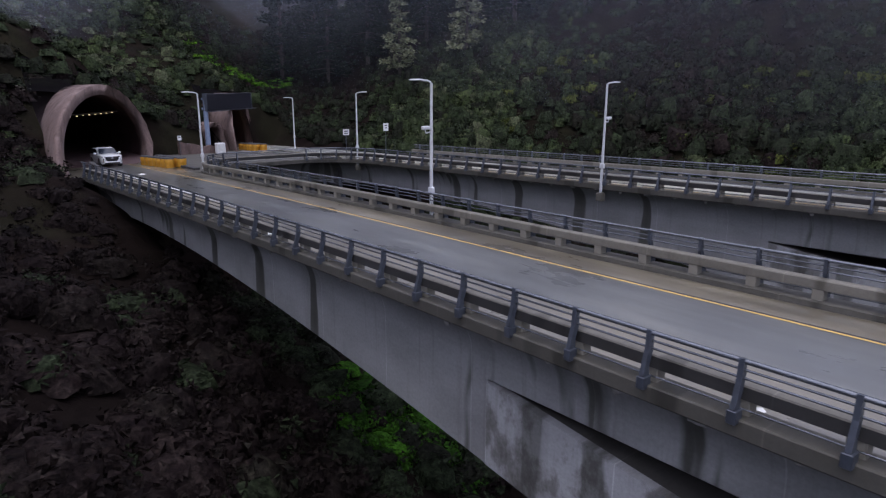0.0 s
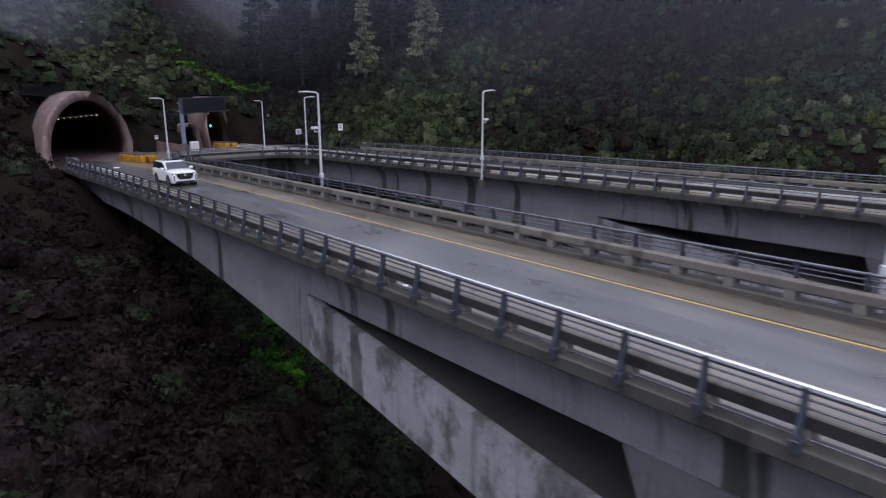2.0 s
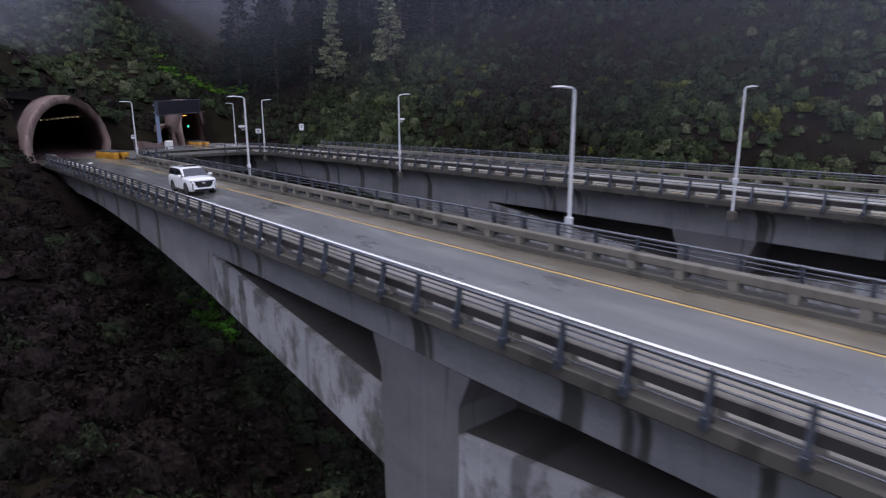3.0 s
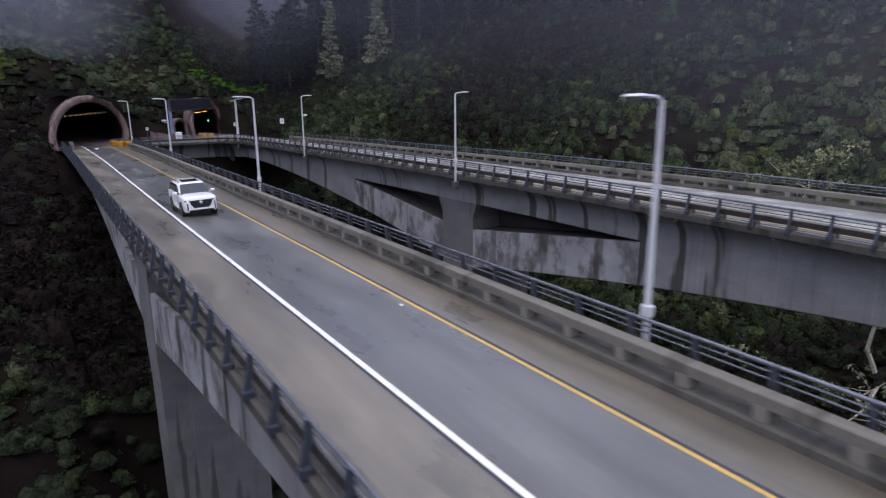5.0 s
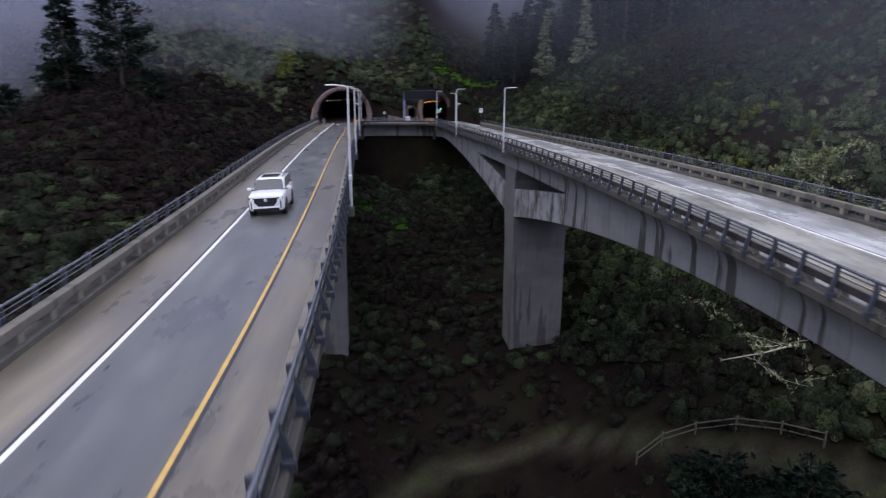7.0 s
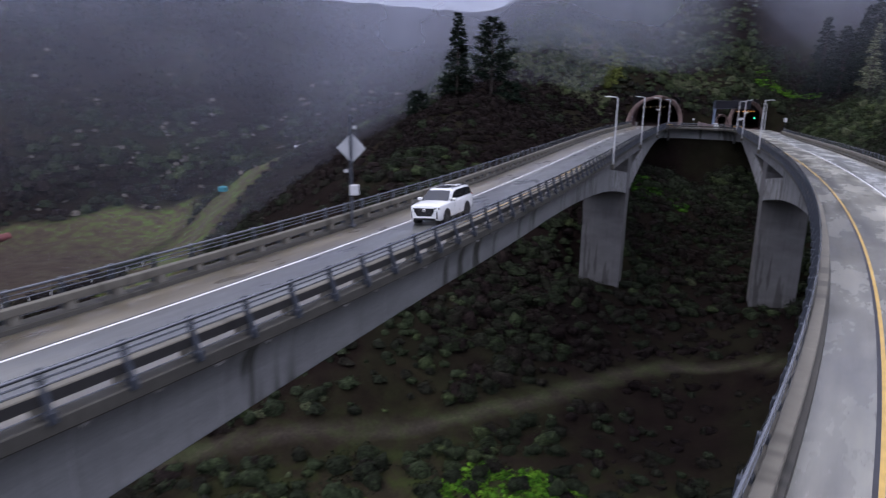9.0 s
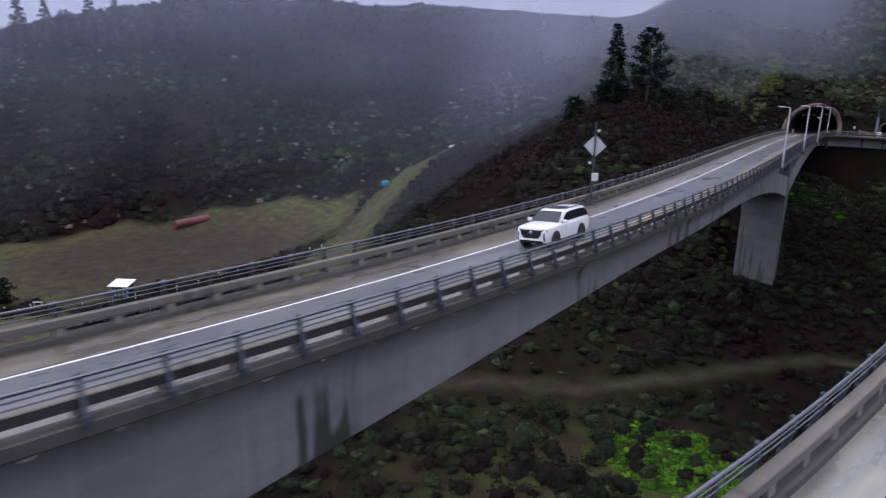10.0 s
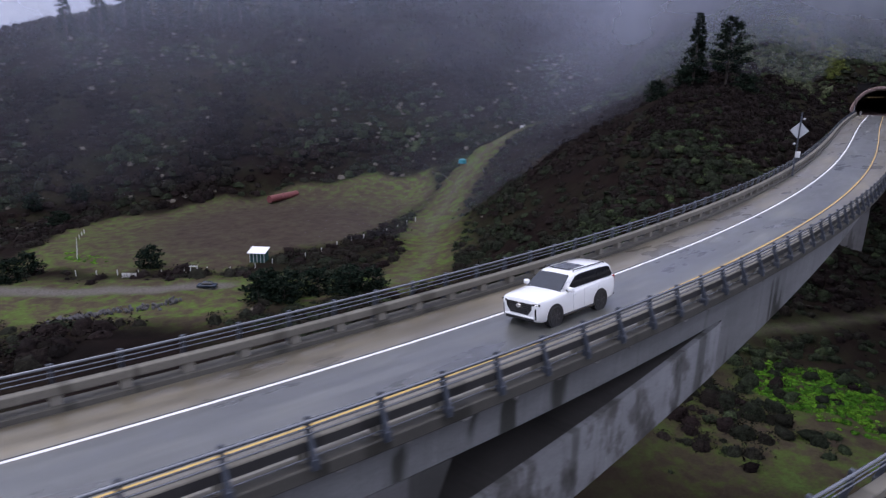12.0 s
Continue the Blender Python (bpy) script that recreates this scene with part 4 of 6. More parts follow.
# ---- roadside things ----
def build_lamp(with_camera):
    root = thing("street_lamp", "pale grey street lamp " + ("with a traffic camera at the deck edge" if with_camera else "bolted to the bridge edge"), "street lamp", group="bridge lamps")
    bm = bmesh.new()
    rod(bm, (0, 0, -0.35), (0, 0, 6.85), 0.10, 0.065, 12)
    part("pole", bm, M_POLE, root, smooth=True)
    bm = bmesh.new()
    pts = [(0, 0, 6.70), (-0.06, 0, 6.88), (-0.22, 0, 6.95), (-0.7, 0, 6.97)]
    for a, b in zip(pts, pts[1:]):
        rod(bm, a, b, 0.045, n=8)
    part("arm", bm, M_POLE, root)
    bm = bmesh.new()
    prof = [(-0.55, 0.06, 0.04), (-0.75, 0.14, 0.055), (-1.15, 0.15, 0.05), (-1.36, 0.08, 0.03)]
    rings = []
    for x, hw, hh in prof:
        rings.append([bm.verts.new((x, hw * math.cos(a), 6.985 + (hh if math.sin(a) > 0 else hh * 0.6) * math.sin(a))) for a in [i * math.pi / 4 for i in range(8)]])
    for p, q in zip(rings, rings[1:]):
        for i in range(8):
            bm.faces.new((p[i], p[(i + 1) % 8], q[(i + 1) % 8], q[i]))
    bm.faces.new(rings[0])
    bm.faces.new(rings[-1])
    part("lamp_head", bm, M_POLE, root, "flat cobra-head luminaire, unlit")
    bm = bmesh.new()
    box(bm, -0.17, 0.17, -0.17, 0.17, -0.42, -0.36, 0.01)
    box(bm, -0.22, 0.2, -0.25, 0.25, -0.95, -0.42, 0.03)
    part("bracket", bm, M_EDGE, root, "concrete bracket at the deck edge")
    bm = bmesh.new()
    box(bm, -0.11, 0.11, -0.15, 0.15, 1.3, 1.62, 0.02)
    part("handhole_box", bm, M_POLE, root)
    if with_camera:
        bm = bmesh.new()
        rod(bm, (0, 0, 4.45), (-0.35, 0, 4.38), 0.03)
        rod(bm, (-0.35, 0, 4.38), (-0.40, 0, 4.55), 0.03)
        part("camera_arm", bm, M_POLE, root)
        bm = bmesh.new()
        box(bm, -0.62, -0.12, -0.09, 0.09, 4.56, 4.74, 0.03)
        part("camera_housing", bm, M_POLE, root, "white traffic camera housing")
    return root


def place_lamps():
    plain_lamp, cam_lamp = build_lamp(False), build_lamp(True)
    spots = [(1, 59.4, 0), (1, 26.3, 1), (1, -7.3, 0), (1, -41.2, 0), (2, 57.9, 0), (2, 27.2, 1), (2, -6.0, 0)]
    used = {0: False, 1: False}
    for b, y, kind in spots:
        src = cam_lamp if kind else plain_lamp
        v = EDGES[b][1] + 0.12 if b == 1 else EDGES[b][0] - 0.12
        p = on(b, y, v, 0.0)
        m = pose(p.x, p.y, p.z, 0, 0, 0 if b == 1 else 180)
        if not used[kind]:
            src.matrix_basis = m
            used[kind] = True
        else:
            copy_thing(src, m)
    # one lamp on the far side near the second tunnel
    copy_thing(plain_lamp, pose(46.4, 87.6, line_z(2, 87) + 0.2, 0, 0, 0))


place_lamps()


def message_sign():
    z0 = line_z(2, 88)
    root = thing("message_sign", "large black electronic message sign, dark, on a blue column", "road sign", pose(33.2, 86.3, z0, 0, 0, 38))
    bm = bmesh.new()
    rod(bm, (0, 0, -0.3), (0, 0, 7.4), 0.33, 0.28, 16)
    part("column", bm, M_BLUE, root, "blue painted steel column", smooth=True)
    bm = bmesh.new()
    rod(bm, (-0.2, 0.3, 6.0), (11.2, 0.3, 6.0), 0.14, n=10)
    rod(bm, (-0.2, 0.3, 7.2), (11.2, 0.3, 7.2), 0.14, n=10)
    part("arm", bm, M_BLUE, root)
    bm = bmesh.new()
    box(bm, -0.1, 11.6, -0.42, 0.15, 5.7, 7.85, 0.04)
    part("panel", bm, M_VMS, root, "black display panel")
    bm = bmesh.new()
    for x in (-0.22, 11.72):
        box(bm, x - 0.06, x + 0.06, -0.46, 0.18, 5.65, 7.9)
    box(bm, -0.2, 13.0, -0.60, 0.2, 5.57, 5.65)
    part("frame", bm, M_STEEL, root, "grey catwalk and side frames")
    bm = bmesh.new()
    box(bm, -0.75, 0.75, -0.75, 0.75, -0.6, 0.12, 0.04)
    part("footing", bm, M_WALL, root)
    # white cabinet beside it
    cab = thing("control_cabinet", "white steel roadside control cabinet", "cabinet", pose(33.9, 84.2, z0 - 0.05))
    bm = bmesh.new()
    box(bm, -0.55, 0.55, -0.4, 0.4, 0, 1.75, 0.03)
    part("body", bm, M_SIGNW, cab)
    bm = bmesh.new()
    box(bm, -0.47, 0.47, -0.43, -0.405, 0.12, 1.62, 0.01)
    part("door", bm, M_PALE, cab)
    wall = thing("stone_screen", "low brown shotcrete screen wall beside the sign", "wall", pose(32.3, 85.2, z0 - 0.3))
    verts, faces = [], []
    rng = np.random.RandomState(5)
    for i in range(13):
        x = -3.2 + i * 0.5
        top = 2.3 - 0.09 * i + rng.normal(0, 0.12)
        for y in (0, 0.7):
            verts += [(x, y, -0.5), (x, y + rng.normal(0, .05), top)]
    for i in range(12):
        a = i * 4
        faces += [(a, a + 4, a + 5, a + 1), (a + 1, a + 5, a + 7, a + 3), (a + 3, a + 7, a + 6, a + 2)]
    faces += [(0, 1, 3, 2), (48, 50, 51, 49)]
    child("screen", mesh_from("screen", verts, faces, M_SHOT), wall)


message_sign()


def build_barrel():
    root = thing("crash_barrel", "yellow plastic sand-filled crash barrel with black lid", "barrel", group="crash barrels")
    bm = bmesh.new()
    prof = [(0.40, 0), (0.44, 0.08), (0.44, 0.45), (0.46, 0.48), (0.46, 0.82), (0.44, 0.86)]
    rings = [[bm.verts.new((r * math.cos(a), r * math.sin(a), z)) for a in [i * math.pi / 8 for i in range(16)]] for r, z in prof]
    for p, q in zip(rings, rings[1:]):
        for i in range(16):
            bm.faces.new((p[i], p[(i + 1) % 16], q[(i + 1) % 16], q[i]))
    bm.faces.new(rings[0][::-1])
    part("drum", bm, M_BARREL, root, smooth=True)
    bm = bmesh.new()
    bmesh.ops.create_cone(bm, cap_ends=True, segments=16, radius1=0.48, radius2=0.40, depth=0.09, matrix=Matrix.Translation((0, 0, 0.90)))
    part("lid", bm, M_DARK, root, "black lid")
    return root


def place_barrels():
    src = build_barrel()
    spots = []
    for i in range(7):
        spots.append((1, 66.2 + 0.98 * i, 5.25 - 0.10 * i))
        spots.append((1, 65.8 + 0.98 * i, 6.3 - 0.06 * i))
    for i in range(5):
        spots.append((2, 85.0 + 1.1 * i, -5.4))
        spots.append((2, 84.5 + 1.1 * i, -4.4))
    for i, (b, y, v) in enumerate(spots):
        m = pose(*on(b, y, v, 0.0), 0, 0, 17 * i)
        if i == 0:
            src.matrix_basis = m
        else:
            copy_thing(src, m)


place_barrels()


def warning_sign():
    p = on(1, -83.3, -2.5, 0.2)
    root = thing("warning_sign", "bare back of a diamond warning sign with beacons on post", "road sign", pose(p.x, p.y, p.z, 0, 0, 8))
    bm = bmesh.new()
    rod(bm, (0, 0, -0.5), (0, 0, 6.3), 0.085, 0.075, 10)
    part("post", bm, M_STEEL, root, smooth=True)
    bm = bmesh.new()
    s = 0.62
    box(bm, -s, s, -0.012, 0.012, -s, s, 0.01)
    bmesh.ops.bevel(bm, geom=[e for e in bm.edges if abs(e.verts[0].co.y - e.verts[1].co.y) > 0.02], offset=0.05, segments=3, affect='EDGES')
    part("diamond_panel", bm, M_SIGNB, root, "bare aluminium back of a diamond panel", pose(0, 0.13, 4.45, 0, 45, 0))
    for z, x in ((5.65, 0.28), (3.15, -0.28)):
        bm = bmesh.new()
        rod(bm, (0, 0, z), (x, 0, z), 0.03)
        part("beacon_arm", bm, M_STEEL, root)
        bm = bmesh.new()
        rod(bm, (x, -0.06, z), (x, 0.22, z), 0.17, 0.15, 12)
        part("beacon", bm, M_DARK, root, "black beacon head")
        bm = bmesh.new()
        rod(bm, (x, -0.10, z), (x, -0.06, z), 0.11, n=12)
        part("beacon_cap", bm, M_POLE, root)
    bm = bmesh.new()
    box(bm, -0.05, 0.42, -0.18, 0.18, 1.75, 2.35, 0.03)
    part("battery_box", bm, M_POLE, root, "pale control box")
    bm = bmesh.new()
    box(bm, -0.14, 0.14, -0.12, 0.3, -0.55, -0.05, 0.02)
    part("bracket", bm, M_STEEL, root)


warning_sign()


def small_sign(b, y, v, height, w, h, bars):
    p = on(b, y, v, 0.0)
    root = thing("road_sign", "small white rectangular road sign on a thin post", "road sign", pose(p.x, p.y, p.z), group="white road signs")
    bm = bmesh.new()
    rod(bm, (0, 0, -0.3), (0, 0, height + h / 2), 0.035)
    part("post", bm, M_STEEL, root)
    bm = bmesh.new()
    box(bm, -w / 2, w / 2, -0.055, -0.04, height - h / 2, height + h / 2)
    part("panel", bm, M_SIGNW, root)
    for i, (z, bw) in enumerate(bars):
        bm = bmesh.new()
        box(bm, -bw / 2, bw / 2, -0.061, -0.057, height + z - 0.06, height + z + 0.06)
        part("marking", bm, M_BLACK, root)


small_sign(2, 69.2, 5.2, 3.3, 0.75, 0.95, ((0.2, 0.4), (-0.1, 0.3)))
small_sign(2, 61.5, -5.3, 2.9, 0.75, 0.6, ((0.1, 0.5), (-0.12, 0.5)))
small_sign(1, 82.0, 11.5, 2.2, 0.45, 0.55, ((0.1, 0.25),))


def debris():
    """Litter on the first bridge's deck."""
    for b, y, v, s in ((1, 61.0, 1.2, 0.35), (1, 5.0, -2.3, 0.16), (1, -33.0, 3.2, 0.1), (1, 28.0, -2.2, 0.2), (1, 44.0, -2.1, 0.18)):
        bm = bmesh.new()
        bmesh.ops.create_icosphere(bm, subdivisions=1, radius=s)
        rng = np.random.RandomState(int(y) + 70)
        for v_ in bm.verts:
            v_.co = (v_.co.x * rng.uniform(0.7, 1.3), v_.co.y * rng.uniform(0.6, 1.2), max(-0.02, v_.co.z * 0.25))
        p = on(b, y, v, 0.02)
        ob = part("litter", bm, M_PALE, None, m=pose(p.x, p.y, p.z))
        tagged(ob, "pale crumpled scrap lying on the deck", "litter", "deck litter")


debris()


# ---- plants ----
def bush_template(rng, n, leaves, leaf):
    """A lumpy mound of n x n faces with small leaf sprays standing out of it. Points and triangles, about a metre across its half."""
    g = np.linspace(-1, 1, n + 1)
    a, c = np.meshgrid(g, g)
    r = np.maximum(np.abs(a), np.abs(c))
    length = np.hypot(a, c) + 1e-9
    th = r * 1.72
    d = np.stack([a / length * np.sin(th), c / length * np.sin(th), np.cos(th)], -1).reshape(-1, 3)
    ways = rng.normal(0, 1, (9, 3))
    ways[:, 2] = np.abs(ways[:, 2]) * 0.7
    ways /= np.linalg.norm(ways, axis=1)[:, None]
    lift = rng.uniform(0.12, 0.5, 9)

    def reach(d):
        return 0.62 + (lift * np.exp(9.0 * (d @ ways.T - 1))).sum(1)
    co = d * (reach(d) * rng.uniform(0.88, 1.12, len(d)))[:, None]
    i = np.arange(n * n)
    p = (i // n) * (n + 1) + i % n
    tris = np.concatenate([np.stack([p, p + 1, p + n + 2], 1), np.stack([p, p + n + 2, p + n + 1], 1)])
    o = rng.normal(0, 1, (leaves, 3))
    o[:, 2] = np.abs(o[:, 2]) * 0.9
    o /= np.linalg.norm(o, axis=1)[:, None]
    at = o * (reach(o) * rng.uniform(0.97, 1.13, leaves))[:, None]
    nrm = o + rng.normal(0, 0.6, (leaves, 3))
    nrm /= np.linalg.norm(nrm, axis=1)[:, None]
    u = np.cross(nrm, rng.normal(0, 1, (leaves, 3)))
    u /= np.linalg.norm(u, axis=1)[:, None] + 1e-6
    w = np.cross(nrm, u)
    sz = (leaf * rng.uniform(0.6, 1.4, leaves))[:, None]
    lf = np.stack([at - u * sz * 0.8 - w * sz * 0.55, at - u * sz * 0.5 + w * sz * 0.6 + nrm * sz * 0.15, at + u * sz * 1.2], 1).reshape(-1, 3)
    tris = np.concatenate([tris, len(co) + np.arange(leaves * 3).reshape(-1, 3)])
    return np.concatenate([co * 0.93, lf]), tris


def shrub_templates(count, n, leaves, leaf, seed):
    rng = np.random.RandomState(seed)
    return [bush_template(rng, n, leaves, leaf) for _ in range(count)]


def scatter(name, label, category, mat, spots, templates, seed, tints, sizes, squash=(0.7, 1.1)):
    """One mesh of many plants, each a turned and scaled template."""
    rng = np.random.RandomState(seed)
    spots, tints, sizes = np.asarray(spots), np.asarray(tints), np.asarray(sizes)
    pick = rng.randint(len(templates), size=len(spots))
    cos, faces, tin, start = [], [], [], 0
    for k, (tp, tris) in enumerate(templates):
        sp, sz = spots[pick == k], sizes[pick == k]
        if not len(sp):
            continue
        a = rng.uniform(0, 2 * math.pi, len(sp))
        ca, sa = np.cos(a) * sz, np.sin(a) * sz
        q = np.empty((len(sp), len(tp), 3))
        q[:, :, 0] = np.outer(ca, tp[:, 0]) - np.outer(sa, tp[:, 1]) + sp[:, None, 0]
        q[:, :, 1] = np.outer(sa, tp[:, 0]) + np.outer(ca, tp[:, 1]) + sp[:, None, 1]
        q[:, :, 2] = np.outer(sz * rng.uniform(*squash, len(sp)), tp[:, 2]) + sp[:, None, 2]
        cos.append(q.reshape(-1, 3))
        faces.append((tris[None] + (np.arange(len(sp)) * len(tp))[:, None, None] + start).reshape(-1, 3))
        tin.append(np.repeat(tints[pick == k], len(tp)))
        start += len(sp) * len(tp)
    me = bpy.data.meshes.new(name)
    fill_mesh(me, np.concatenate(cos), np.concatenate(faces))
    at = me.attributes.new("tint", 'FLOAT', 'POINT')
    at.data.foreach_set("value", np.concatenate(tin).astype(np.float32))
    me.polygons.foreach_set("use_smooth", np.ones(len(me.polygons), dtype=bool))
    me.materials.append(mat)
    return tagged(new(name, me), label, category, kind="stuff")


def road_gap(x, y):
    """Distance from the nearer bridge's middle."""
    out = np.full(x.shape, 1e9)
    for b, mid in ((1, 1.35), (2, -0.7)):
        lx = np.array([line_x(b, float(min(max(v, -185.0), 110.0))) for v in y])
        out = np.minimum(out, np.abs(x - lx - mid))
    return out


def scrub():
    rng = np.random.RandomState(11)
    near = shrub_templates(8, 4, 100, 0.105, 21)
    mid = shrub_templates(8, 3, 78, 0.105, 22)
    afar = shrub_templates(8, 3, 46, 0.125, 23)
    close = shrub_templates(8, 4, 105, 0.125, 24)
    groups = []
    # (count, x range, y range, size range, templates)
    for count, xr, yr, sr, tp, key in ((4300, (-33, 38), (3, 76), (0.6, 1.8), close, "slope"), (3000, (-25, 66), (66, 134), (0.7, 1.9), mid, "north"), (5200, (-30, 72), (-95, 6), (0.5, 1.5), near, "near"), (1100, (34, 60), (0, 66), (0.7, 2.0), near, "near"),
                                       (14000, (45, 122), (-60, 140), (0.65, 1.8), mid, "east"), (5500, (-75, 45), (70, 190), (0.8, 2.0), mid, "north"), (6500, (-120, 12), (-85, 95), (0.8, 2.2), mid, "spur"),
                                       (11500, (-350, -90), (-120, 230), (1.5, 3.8), afar, "far")):
        x, y = rng.uniform(*xr, count), rng.uniform(*yr, count)
        z = land(x, y)
        dense = 0.5 + 0.5 * np.sin(x * 0.09 + 2 * np.sin(y * 0.05)) * np.sin(y * 0.08 + 1.4 * np.sin(x * 0.06))
        keep = rng.uniform(0, 1, count) < 0.35 + 0.65 * dense
        keep &= near_line(x, y, TRAIL) > 2.4
        keep &= near_line(x, y, LANE) > np.where(x < -60, 8.0 + 1.5 * np.sin(x * 0.4), 0.0)
        keep &= (near_line(x, y, BANK) > 9.5) | (rng.uniform(0, 1, count) < 0.015)
        keep &= pasture(x, y) < 0.25 + 0.0 * x
        under = road_gap(x, y)
        deck = -6.5 - 0.03 * np.clip(y, 0, 60)
        keep &= ~((under < 6.5) & (z > deck - 3.5) & (y < 77))
        keep &= ~((np.abs(x - 18.2) < 6.8) & (y > 62) & (y < 95) & (z < -0.9))
        keep &= ~((np.abs(x - 42.3) < 5.6) & (y > 80) & (y < 118) & (z < -1.6))
        keep &= ~((np.abs(x - 35.4) < 2.0) & (y > 80) & (y < 96) & (z < -4.8))
        keep &= near_line(x, y, [(-106.5, -50.5), (-84, -63)]) > 4.0
        keep &= ~((x > 12.0) & (x < 54) & (y > 61.5) & (y < bench_back(x) + 0.6))
        keep &= ~(((np.abs(x - 16) < 4.2) & (np.abs(y + 7) < 3)) | ((np.abs(x - 43) < 4.6) & (np.abs(y + 4) < 3)))
        if key == "spur":
            keep &= ~((x > -33) & (y > 3) & (y < 76))
        if key == "near":
            keep &= ~((x > -4) & (x < 36) & (y < -58) & (rng.uniform(0, 1, count) < 0.93))
        x, y, z, dense = x[keep], y[keep], z[keep], dense[keep]
        patch = 0.5 + 0.5 * np.sin(x * 0.045 + 1.7 * np.sin(y * 0.035 + 1)) * np.sin(y * 0.05 + 1.3 * np.sin(x * 0.04 + 2))
        tint = np.clip(0.06 + 0.55 * patch + rng.normal(0, 0.14, len(x)), 0, 0.9)
        # slope tints west of x 15 lowered to carry hill and bridge shade
        tint = tint * np.where((key == "slope") & (x > 15), 2.3, 1.0) * {"near": 1.0, "spur": 0.72, "slope": 0.38}.get(key, 1.0) + {"north": 0.13, "east": 0.27, "near": 0.13, "slope": 0.02, "spur": 0.08}.get(key, 0.0)
        tint = tint + np.where((key == "north") & ((x < 6) | (y > 100)), 0.26, 0.0)
        tint = np.clip(tint, 0, 0.9)
        if key == "slope":
            tint[rng.uniform(0, 1, len(x)) < 0.08] = 0.6
        pale = rng.uniform(0, 1, len(x)) < {"near": 0.0, "slope": 0.0, "far": 0.13, "spur": 0.01}.get(key, 0.02) * (0.2 + 1.8 * patch ** 2)
        tint[pale] = 0.97
        size = rng.uniform(*sr, len(x)) * (0.75 + 0.5 * dense)
        size[pale] *= 0.5
        groups.append(("scrub", x, y, z, tint, size, tp, key))
    names = {"slope": "scrub on the slope below the tunnel, tinted dark for shade", "near": "dark coastal scrub on the valley floor under the bridges", "east": "dense dark green and purple-brown scrub on the hillside", "north": "brown scrub over the tunnel hill",
             "spur": "dark scrub covering the spur beside the bridge", "far": "grey-brown scrub with pale flowering bushes on the far hill"}
    for name, x, y, z, tint, size, tp, key in groups:
        scatter(name, names[key], "scrub", M_SCRUB, np.stack([x, y, z - 0.1], 1), tp, 5, tint, size, {"near": (0.45, 0.9), "far": (0.45, 0.9), "spur": (0.45, 0.9), "east": (0.75, 1.35)}.get(key, (0.55, 1.05)))


scrub()


def lush():
    rng = np.random.RandomState(31)
    tp = shrub_templates(6, 4, 80, 0.13, 33)
    patches = [((15.5, -61.0), (8.5, 7.0), 700, (0.3, 0.75)), ((22, -68.5), (6, 2.5), 90, (0.3, 0.7)), ((20.5, 27), (4.5, 5.0), 90, (0.7, 1.5)), ((25, 28.5), (5.0, 6.0), 90, (0.7, 1.6)),
               ((-16, -93), (3.0, 2.0), 40, (0.4, 0.9)), ((51, 119), (6, 3.0), 110, (0.6, 1.3)), ((47.5, 124), (2.2, 6), 70, (0.6, 1.3)), ((60, 122), (5, 2), 60, (0.5, 1.0)),
               ((-150, -70), (10, 3), 60, (0.4, 0.8)), ((1.5, -66.5), (2, 1.5), 14, (0.3, 0.6))]
    pts, size, tint = [], [], []
    for (cx, cy), (sx, sy), n, sr in patches:
        for _ in range(n):
            r, a = math.sqrt(rng.uniform(0, 1)), rng.uniform(0, 2 * math.pi)
            x, y = cx + sx * r * math.cos(a), cy + sy * r * math.sin(a)
            pts.append((x, y, float(land(x, y)) + (0.8 if cy > 100 else -0.05)))
            size.append(rng.uniform(*sr))
            tint.append(rng.uniform(0, 0.45) if 20 < cy < 30 else rng.uniform(0.2, 1))
    scatter("bright_undergrowth", "bright green leafy undergrowth in patches", "undergrowth", M_LUSH, pts, tp, 8, tint, size, (0.25, 0.6))
    # small yellow-green bushes along the foot of the east slope, and the mossy strip on the tunnel hill
    pts, size, tint = [], [], []
    for _ in range(110):
        y = rng.uniform(-40, 70)
        x = rng.uniform(64, 84)
        pts.append((x, y, float(land(x, y))))
        size.append(rng.uniform(0.7, 1.7))
        tint.append(rng.uniform(0.1, 0.8))
    for _ in range(200):
        y = rng.uniform(77, 108)
        x = 5.6 - 0.05 * (y - 78) + rng.normal(0, 1.2)
        pts.append((x, y, float(land(x, y))))
        size.append(rng.uniform(0.7, 1.4))
        tint.append(rng.uniform(0.2, 1.0))
    scatter("yellow_green_bushes", "scattered yellow-green young bushes on the slopes", "bush", M_MOSS, pts, tp, 9, tint, size)


M_MOSS = foliage_material("yellow_green_leaves", [(0.0, (0.03, 0.038, 0.011)), (1.0, (0.085, 0.10, 0.028))])
lush()


